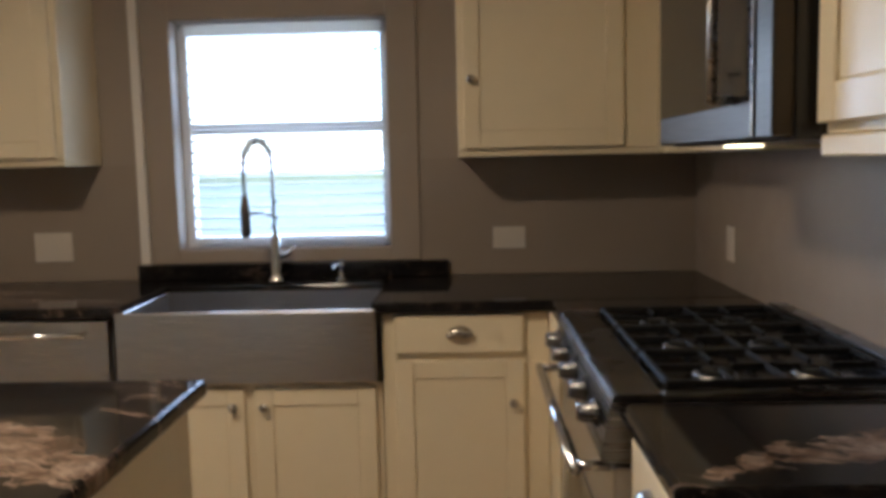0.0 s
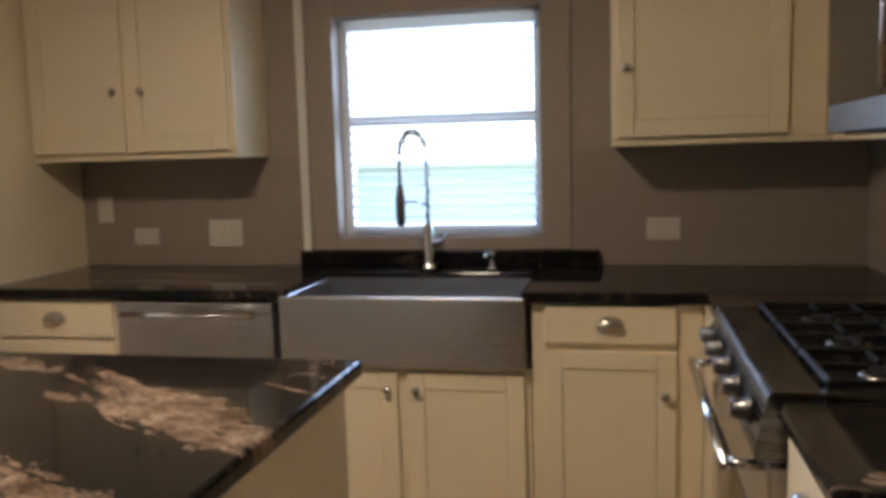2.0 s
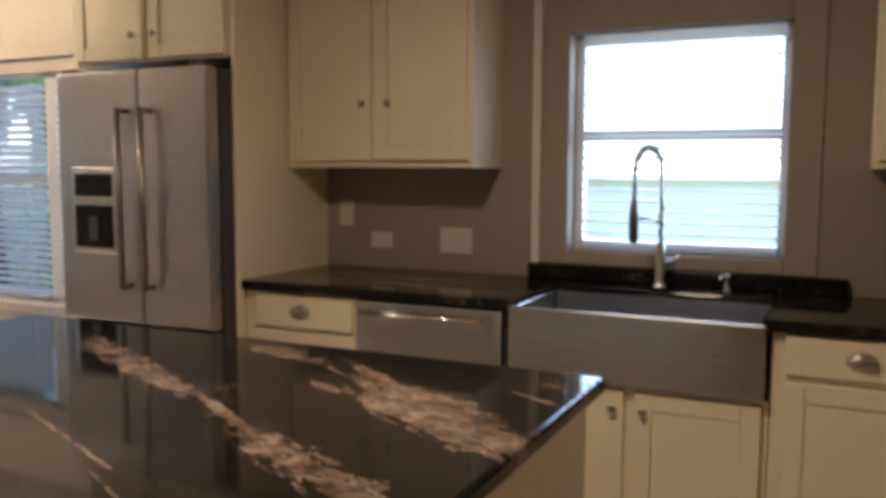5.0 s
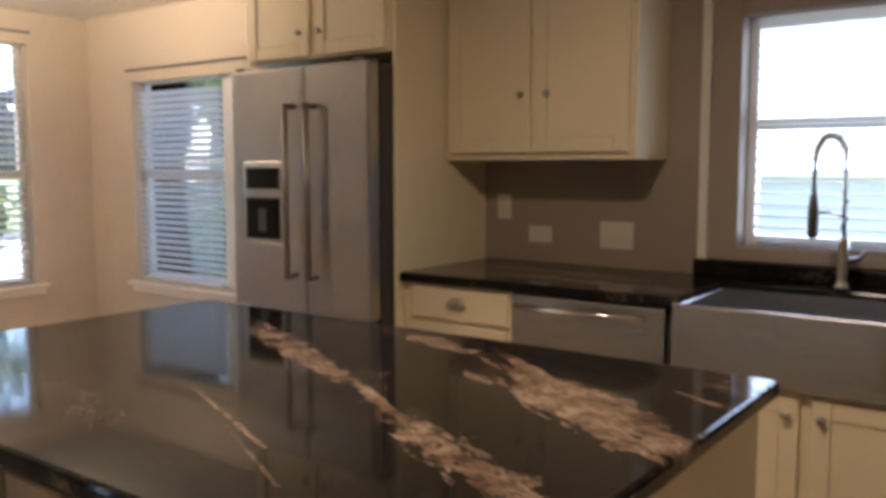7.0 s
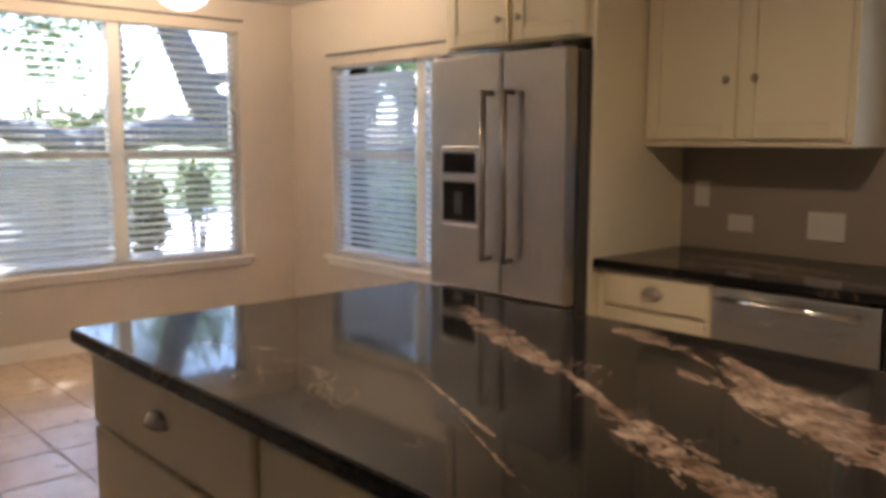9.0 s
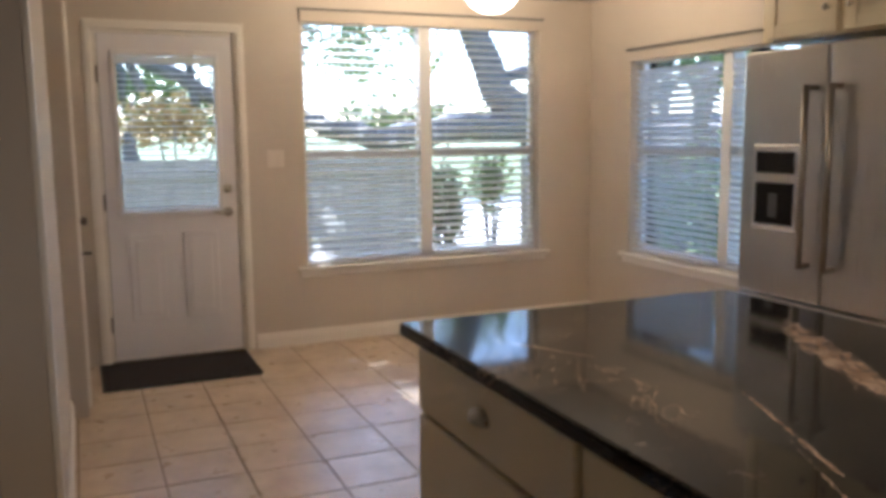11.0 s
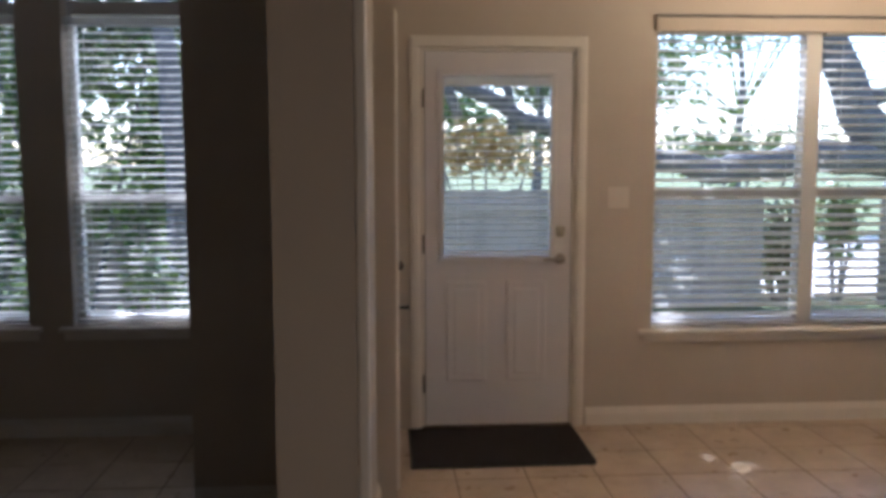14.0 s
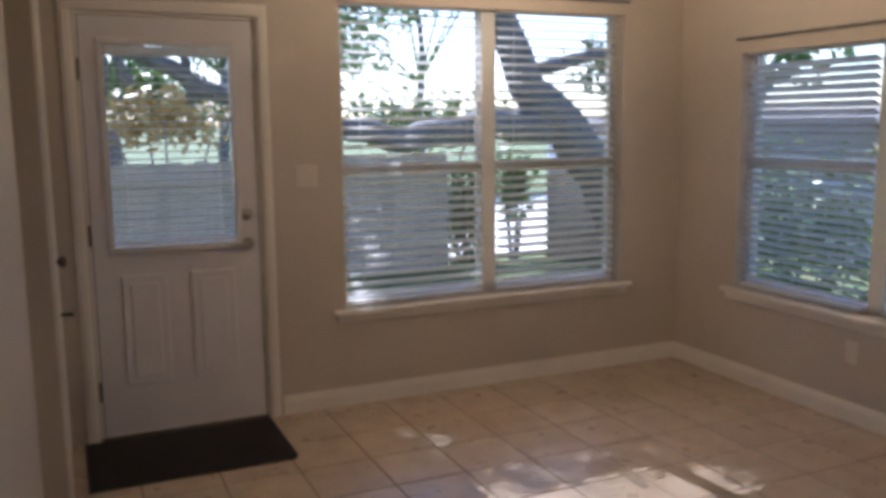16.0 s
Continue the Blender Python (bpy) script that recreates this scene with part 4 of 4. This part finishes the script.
filler = solid("filler_panel", bx(0.66, XR - 0.001, 2.04, 2.929, 1.366, H - 0.001, r=0.003), CAB, "cream filler cabinet side between microwave and corner", "panel")

# ---- sink window casing, backsplash, plates ----
cs = thing("trim_sink_window", (-0.73, YW, 0.98), "taupe flat casing round the sink window with white outer bead", "window casing")
tagged(cs, kind="structure")
for q in ((-1.262, SWIN[0] + 0.0, 0.976, H - 0.001), (SWIN[1], -0.205, 0.976, H - 0.001)):
    part("casing_board", bx(q[0], q[1], YW - 0.016, YW - 0.0005, q[2], q[3], r=0.003), TAUPE, cs)
part("casing_head", bx(SWIN[0] + 0.0005, SWIN[1] - 0.0005, YW - 0.016, YW - 0.0005, SWIN[3], H - 0.001, r=0.003), TAUPE, cs)
part("casing_foot", bx(SWIN[0] + 0.0005, SWIN[1] - 0.0005, YW - 0.016, YW - 0.0005, 0.976, SWIN[2], r=0.003), TAUPE, cs)
for x0 in (-1.300,):
    part("outer_bead", bx(x0, x0 + 0.037, YW - 0.034, YW - 0.0005, 0.976, H - 0.001, r=0.006), TRIM, cs)


for n, q in (("backsplash_a", (-2.3155, -1.3005, YW - 0.008, YW - 0.0003)), ("backsplash_b", (-0.2035, XR - 0.0085, YW - 0.008, YW - 0.0003)), ("backsplash_c", (XR - 0.008, XR - 0.0003, 1.0, YW - 0.0085))):
    solid(n, bx(*q, CT + 0.0005, 1.3655), SPLASH, "smooth taupe backsplash between counter and cabinets", "backsplash", "structure")


def plate(kind, x, z, w, h, label, axis="y", at=YW, s=-1, gangs=1, wide=False):
    ob = thing(kind, ((x, at, z) if axis == "y" else (at, x, z)), label, "outlet" if kind == "wall_outlet" else "switch")

    def slab(u0, u1, d0, d1, z0, z1, r):
        lo, hi = sorted((at + s * d0, at + s * d1))
        return bx(*((u0, u1, lo, hi) if axis == "y" else (lo, hi, u0, u1)), z0, z1, r=r)
    part("cover", slab(x - w / 2, x + w / 2, 0.0, 0.006, z - h / 2, z + h / 2, 0.002), PLATE, ob)
    for g in range(gangs):
        u = x + (g - (gangs - 1) / 2) * (w / gangs)
        a, b = (0.033, 0.017) if wide else (0.017, 0.033)
        part("insert", slab(u - a, u + a, 0.0062, 0.0085, z - b, z + b, 0.001), PLATE, ob)
    return ob


plate("wall_outlet", -1.652, 1.050, 0.150, 0.115, "beige three-gang plate on the wall above the counter", at=YW - 0.0082, gangs=3)
plate("wall_outlet", -2.02, 1.039, 0.115, 0.072, "beige sideways outlet plate on the wall above the counter", at=YW - 0.0082, wide=True)
plate("light_switch", -2.209, 1.158, 0.072, 0.115, "beige switch plate on the wall above the counter", at=YW - 0.0082)
plate("wall_outlet", 0.137, 1.055, 0.125, 0.085, "beige outlet plate on the wall above the counter", at=YW - 0.0082, wide=True)
plate("wall_outlet", 2.78, 1.06, 0.075, 0.115, "beige outlet plate on the range wall", "x", XR - 0.0082, -1)
plate("light_switch", 0.957, 1.268, 0.115, 0.115, "cream two-gang switch plate beside the garden door", "x", XA, 1, 2)
plate("wall_outlet", -4.46, 0.36, 0.072, 0.115, "cream outlet low on the wall under the side window", "y", YN)

# ---- lamps ----
pend = thing("pendant_lamp", (-4.62, 1.95, 2.09), "lit pendant lamp with frosted white glass bowl", "pendant lamp")
part("shade", lathe(B(), [(0.004, 0), (0.06, 0.004), (0.115, 0.035), (0.15, 0.08), (0.152, 0.085), (0.11, 0.042), (0.05, 0.012), (0.004, 0.008)], (-4.62, 1.95, 2.09), "z", 28), SHADE, pend, "glowing frosted glass bowl", True)
part("stem", tube(B(), [(-4.62, 1.95, 2.26), (-4.62, 1.95, H - 0.03)], 0.007, 8), BRONZE, pend)
part("canopy", lathe(B(), [(0.06, 0), (0.055, 0.018), (0.02, 0.028)], (-4.62, 1.95, H - 0.03), "z"), BRONZE, pend, "", True)
for k in range(3):
    a = k * math.tau / 3
    part("arm", tube(B(), [(-4.62, 1.95, 2.27), (-4.62 + 0.148 * math.cos(a), 1.95 + 0.148 * math.sin(a), 2.176)], 0.004, 6), BRONZE, pend)
# Unseen fixture, added to hold the kitchen fill light.
kl = thing("ceiling_lamp", (-0.95, 1.25, H - 0.05), "unseen round flush ceiling lamp added as kitchen fill light", "ceiling lamp")
part("pan", lathe(B(), [(0.19, 0.02), (0.19, 0.049), (0.05, 0.0495)], (-0.95, 1.25, H - 0.05), "z"), BRONZE, kl, "", True)
part("diffuser", lathe(B(), [(0.005, 0), (0.10, 0.003), (0.17, 0.0185), (0.17, 0.0195), (0.005, 0.0195)], (-0.95, 1.25, H - 0.05), "z", 28), SHADE, kl, "glowing glass diffuser", True)

# ---- garden ----
solid("ground", bx(-400, 400, -400, 400, -0.60, -0.35), GRASS, "shaded dry lawn with patches of sun", "lawn", "structure")


def fence(axis, at, a0, a1, top, label):
    ob = thing("fence", ((a0, at, -0.35) if axis == "y" else (at, a0, -0.35)), label, "fence")
    n = int((a1 - a0) / 0.15)
    for k in range(n):
        u = a0 + k * 0.15
        dz = 0.012 * math.sin(k * 2.7)
        part("board", bx(*((u, u + 0.1475, at, at + 0.02) if axis == "y" else (at, at + 0.02, u, u + 0.1475)), -0.349, top + dz), FENCEM, ob)
    for z in (0.0, top - 0.25):
        part("rail", bx(*((a0, a1, at + 0.021, at + 0.06) if axis == "y" else (at + 0.021, at + 0.06, a0, a1)), z, z + 0.09), FENCEM, ob)


fence("x", -11.5, -9, 4.35, 1.12, "weathered grey board fence behind the garden")
fence("x", -11.5, 5.85, 9.5, 1.05, "weathered grey board fence behind the oak trunk")
PAVING = simple("pale_concrete", ((0.3, (0.50, 0.47, 0.43)), (0.7, (0.60, 0.57, 0.53))), 3, 0.85, 0.3)
solid("patio", bx(-20.5, -11.9, 3.2, 11.0, -0.348, -0.30, r=0.01), PAVING, "pale sunlit concrete patio beyond the fence gap", "patio", "structure")


def leaves(bm, centre, size, count, leaf, rng, hollow=0.35):
    """Many small leaf blades scattered in an uneven cloud."""
    for _ in range(count):
        d = Vector((rng.gauss(0, 1), rng.gauss(0, 1), rng.gauss(0, 1))).normalized()
        p = Vector(centre) + Vector((d.x * size[0], d.y * size[1], d.z * size[2])) * (hollow + (1 - hollow) * rng.random())
        a = Vector((rng.gauss(0, 1), rng.gauss(0, 1), rng.gauss(0, 0.6))).normalized()
        b = a.cross(Vector((rng.gauss(0, 1), rng.gauss(0, 1), rng.gauss(0, 1)))).normalized()
        s = leaf * (0.6 + 0.8 * rng.random())
        v = [bm.verts.new(p + q) for q in (-a * s, b * s * 0.45, a * s, -b * s * 0.45)]
        bm.faces.new(v)
    return bm


def limb(pts, r0, r1, rng, wob=0.0):
    """A bent limb through points, subdivided and slightly crooked."""
    out, rad = [], []
    for i in range(len(pts) - 1):
        for k in range(5):
            p = Vector(pts[i]).lerp(Vector(pts[i + 1]), k / 5)
            out.append(p + Vector((rng.uniform(-wob, wob), rng.uniform(-wob, wob), rng.uniform(-wob, wob))))
    out.append(Vector(pts[-1]))
    return out, [r0 + (r1 - r0) * i / (len(out) - 1) for i in range(len(out))]


rng = random.Random(5)
oak = thing("oak_tree", (-10.5, 4.6, -0.35), "large leaning oak with a low horizontal limb over the garden", "tree")
bm = B()
p, r = limb([(-10.5, 6.6, -0.36), (-10.5, 6.1, 0.8), (-10.5, 5.5, 1.45), (-10.5, 4.97, 1.96), (-10.5, 4.5, 2.95), (-10.2, 3.9, 4.8)], 0.36, 0.13, rng, 0.03)
part("trunk", tube(bm, p, r, 12), BARK, oak, "", True)
for pts, r0, r1 in (([(-10.5, 5.5, 1.45), (-10.5, 4.3, 1.50), (-10.5, 3.42, 1.36), (-10.5, 2.62, 1.50), (-10.2, 1.4, 1.80), (-9.9, 0.0, 2.4)], 0.21, 0.07),
                    ([(-10.5, 4.9, 2.1), (-10.4, 5.5, 2.25), (-10.3, 6.1, 2.35), (-10.0, 7.0, 2.8)], 0.10, 0.04),
                    ([(-10.4, 4.4, 3.2), (-10.0, 2.8, 3.5), (-9.6, 1.2, 3.2), (-9.3, 0.2, 2.4)], 0.09, 0.03),
                    ([(-10.0, 0.4, 1.9), (-9.7, 0.2, 2.6), (-9.4, 0.6, 3.3)], 0.06, 0.03),
                    ([(-10.1, 1.0, 1.75), (-10.0, 0.9, 2.4), (-9.9, 0.3, 2.9)], 0.06, 0.02),
                    ([(-10.4, 2.95, 3.4), (-10.8, 3.8, 4.4), (-10.6, 4.9, 5.2)], 0.10, 0.04)):
    p, r = limb(pts, r0, r1, rng, 0.04)
    part("branch", tube(B(), p, r, 9), BARK, oak, "", True)
bm = B()
# The three dense clouds at x = -8.6 are unseen, added to block sun.
for c, s, n in (((-10.2, 3.4, 4.9), (1.6, 2.6, 0.9), 1500), ((-9.6, 0.4, 3.5), (0.9, 1.3, 0.55), 500), ((-10.2, 6.0, 4.0), (1.2, 1.6, 1.0), 800),
                ((-9.8, -1.2, 2.9), (0.8, 1.0, 0.5), 260), ((-8.6, 1.85, 3.92), (0.7, 1.35, 0.42), 2300), ((-8.6, 2.55, 4.75), (0.55, 0.62, 0.85), 2600), ((-8.6, 0.05, 4.35), (0.6, 0.55, 0.8), 1700), ((-12.4, 2.2, 2.95), (0.8, 1.5, 0.8), 700), ((-10.1, 1.9, 3.0), (0.5, 0.8, 0.35), 110)):
    leaves(bm, c, s, n, 0.07, rng)
part("crown", bm, LEAF, oak)

for name, c, s, n, leaf, m, label in (
        ("shrub", (-10.8, -2.6, 1.6), (0.8, 1.1, 1.9), 4200, 0.075, LEAF2, "tall leafy green shrub before the fence"),
        ("shrub", (-10.6, -4.6, 1.4), (0.9, 1.0, 1.7), 3000, 0.075, LEAF2, "tall leafy green shrub before the fence"),
        ("shrub", (-10.6, -3.6, 3.0), (0.9, 1.8, 1.2), 1900, 0.09, LEAF, "dark leafy shrub crown above the fence"),
        ("shrub", (-8.0, -2.1, 0.45), (0.30, 0.32, 0.45), 420, 0.05, LEAF2, "small bright green bush in the garden bed"),
        ("shrub", (-8.0, -3.0, 0.35), (0.35, 0.42, 0.42), 420, 0.05, LEAF2, "small bright green bush in the garden bed"),
        # Yellow leaves take the place of a tan roof beyond the fence.
        ("shrub", (-12.6, 1.0, 1.6), (0.5, 1.3, 0.45), 600, 0.08, YELLOW, "yellow leaves standing in for a tan roof behind the fence"),
        ("shrub", (-12.8, 4.6, 1.6), (0.5, 1.6, 0.5), 700, 0.08, LEAF2, "green shrub behind the fence"),
        ("shrub", (-11.9, 4.75, 0.25), (0.25, 0.40, 0.75), 900, 0.07, LEAF, "dark leafy shrub in the fence gap"),
        ("shrub", (-11.8, 5.5, 0.70), (0.25, 0.38, 0.55), 700, 0.06, LEAF2, "thin green shrub in the fence gap"),
        ("shrub", (-7.4, 6.0, 0.45), (1.5, 0.8, 1.0), 1200, 0.08, LEAF2, "broad green shrub outside the side window"),
        ("shrub", (-4.6, 5.4, 0.5), (0.9, 0.5, 0.9), 900, 0.06, LEAF, "dark green shrub outside the side window")):
    sh = thing(name, (c[0], c[1], -0.35), label, "shrub")
    part("foliage", leaves(B(), c, s, n, leaf, rng, 0.2), m, sh)
    bm = B()
    for k in range(4):
        a = k * 1.7
        tube(bm, [(c[0] + 0.05 * math.cos(a), c[1] + 0.05 * math.sin(a), -0.36), (c[0] + s[0] * 0.5 * math.cos(a), c[1] + s[1] * 0.5 * math.sin(a), c[2])], [0.03, 0.012], 6)
    part("stems", bm, BARK, sh)
for k, (x, y, h, w) in enumerate(((-16, -7, 5.0, 2.4), (-17, -3.5, 6.0, 2.6), (-16.5, 0.5, 4.2, 2.0), (-26, 4.0, 8.5, 3.6), (-26, 10.0, 8.0, 3.6), (-17, 12.5, 6.0, 2.8), (-9.5, 7.4, 5.0, 1.7))):
    tr = thing("tree", (x, y, -0.35), "leafy green garden tree behind the fence", "tree", "trees behind the fence")
    p, r = limb([(x, y, -0.36), (x, y + 0.2, h * 0.4), (x, y - 0.1, h * 0.8)], 0.18, 0.06, rng, 0.05)
    part("trunk", tube(B(), p, r, 8), BARK, tr, "", True)
    bm = B()
    for q in range(7):
        a = q * 0.9 + k
        p2 = (x + 0.55 * w * math.cos(a), y + 0.65 * w * math.sin(a), h * (0.45 + 0.09 * q))
        leaves(bm, p2, (w * 0.42, w * 0.5, w * 0.30), 620 if x < -12 else 100, 0.12, rng, 0.15)
        tube(bm, [(x, y + 0.1, h * 0.35), p2], [0.06, 0.02], 5)
    part("crown", bm, LEAF if k % 2 else LEAF2, tr)
post = thing("tree", (-9.6, -2.35, -0.35), "slim grey tree trunk in the garden bed", "tree")
p, r = limb([(-9.6, -2.35, -0.36), (-9.6, -2.3, 1.5), (-9.6, -2.45, 3.6), (-9.5, -2.2, 5.0)], 0.13, 0.07, rng, 0.03)
part("trunk", tube(B(), p, r, 10), BARK, post, "", True)
part("crown", leaves(B(), (-9.6, -2.4, 4.6), (1.3, 1.7, 1.0), 900, 0.08, rng), LEAF, post)
stone = thing("garden_ornament", (-8.6, -2.15, -0.35), "pale stone garden ornament among the shrubs", "ornament")
part("figure", lathe(B(), [(0.20, 0), (0.19, 0.18), (0.13, 0.22), (0.14, 0.45), (0.17, 0.60), (0.09, 0.74), (0.10, 0.82), (0.05, 0.92), (0.01, 0.93)], (-8.6, -2.15, -0.349), "z", 14), STONE, stone, "", True)

PALE = simple("pale_siding", ((0.3, (0.80, 0.76, 0.73)), (0.7, (0.85, 0.81, 0.78))), 5, 0.7, 0.1)


def neighbour(x0, x1, y, top, m, label, rise=0.25):
    """A long sided house wall with overlapping boards, eave and roof."""
    house = thing("neighbour_house", ((x0 + x1) / 2, y, -0.35), label, "house")
    part("wall_body", bx(x0, x1, y + 0.02, y + 5.5, -0.349, top), m, house)
    for k in range(int((top + 0.34) / 0.16)):
        z = -0.34 + k * 0.16
        bm = B()
        v = [bm.verts.new(p) for p in ((x0, y + 0.019, z), (x1, y + 0.019, z), (x1, y - 0.005, z), (x0, y - 0.005, z), (x0, y + 0.019, z + 0.158), (x1, y + 0.019, z + 0.158), (x1, y + 0.012, z + 0.158), (x0, y + 0.012, z + 0.158))]
        for q in ((0, 1, 2, 3), (4, 7, 6, 5), (3, 2, 6, 7), (0, 4, 5, 1), (0, 3, 7, 4), (1, 5, 6, 2)):
            bm.faces.new([v[i] for i in q])
        part("siding_board", bm, m, house)
    bm = B()
    v = [bm.verts.new(p) for x in (x0 - 0.4, x1 + 0.4) for p in ((x, y - 0.3, top + 0.12), (x, y + 2.8, top + 0.12 + rise), (x, y + 5.9, top + 0.12), (x, y + 5.9, top + 0.001), (x, y - 0.3, top + 0.001))]
    for k in range(5):
        bm.faces.new((v[k], v[(k + 1) % 5], v[5 + (k + 1) % 5], v[5 + k]))
    bm.faces.new(v[:5])
    bm.faces.new(v[5:][::-1])
    part("roof", bm, ROOFM if m is SIDING else PALE, house)


neighbour(-7.0, 7.0, 15.0, 1.15, PALE, "pale sided low outbuilding beyond the sink window")
neighbour(-17.0, -7.6, 9.2, 1.35, SIDING, "grey-blue sided neighbouring house with a dark roof")
solid("eave", bx(XA - 0.75, XR + 0.7, -5.0, YN + 0.75, H2 + 0.125, H2 + 0.30), TRIM, "painted roof overhang of the house", "roof", "structure")

# ---- floor tiles ----
PITCH, JOINT = 0.333, 0.007
tile_mesh = mesh_of("tile", bx(JOINT / 2, PITCH - JOINT / 2, JOINT / 2, PITCH - JOINT / 2, -0.0035, 0.0, r=0.0016), TILE)
floor_ob = bpy.data.objects["floor"]
rest = B()
for i in range(-4, 18):
    for j in range(-14, 11):
        x, y = -4.728 + i * PITCH - PITCH, 0.009 + j * PITCH
        x0, x1, y0, y1 = max(x, XA), min(x + PITCH, XR), max(y, -4.6), min(y + PITCH, YN)
        if x1 - x0 < 0.02 or y1 - y0 < 0.02:
            continue
        whole = x1 - x0 > PITCH - 1e-6 and y1 - y0 > PITCH - 1e-6
        if whole and -5.9 < x < -1.9 and -3.0 < y:
            t = new("tile", tile_mesh)
            t.parent = floor_ob
            t.location = (x, y, 0)
        else:
            box(rest, x0 + JOINT / 2, x1 - JOINT / 2, y0 + JOINT / 2, y1 - JOINT / 2, -0.0035, 0.0)
ob = part("cut_tiles", rest, TILE, floor_ob)
tagged(ob, kind="stuff")
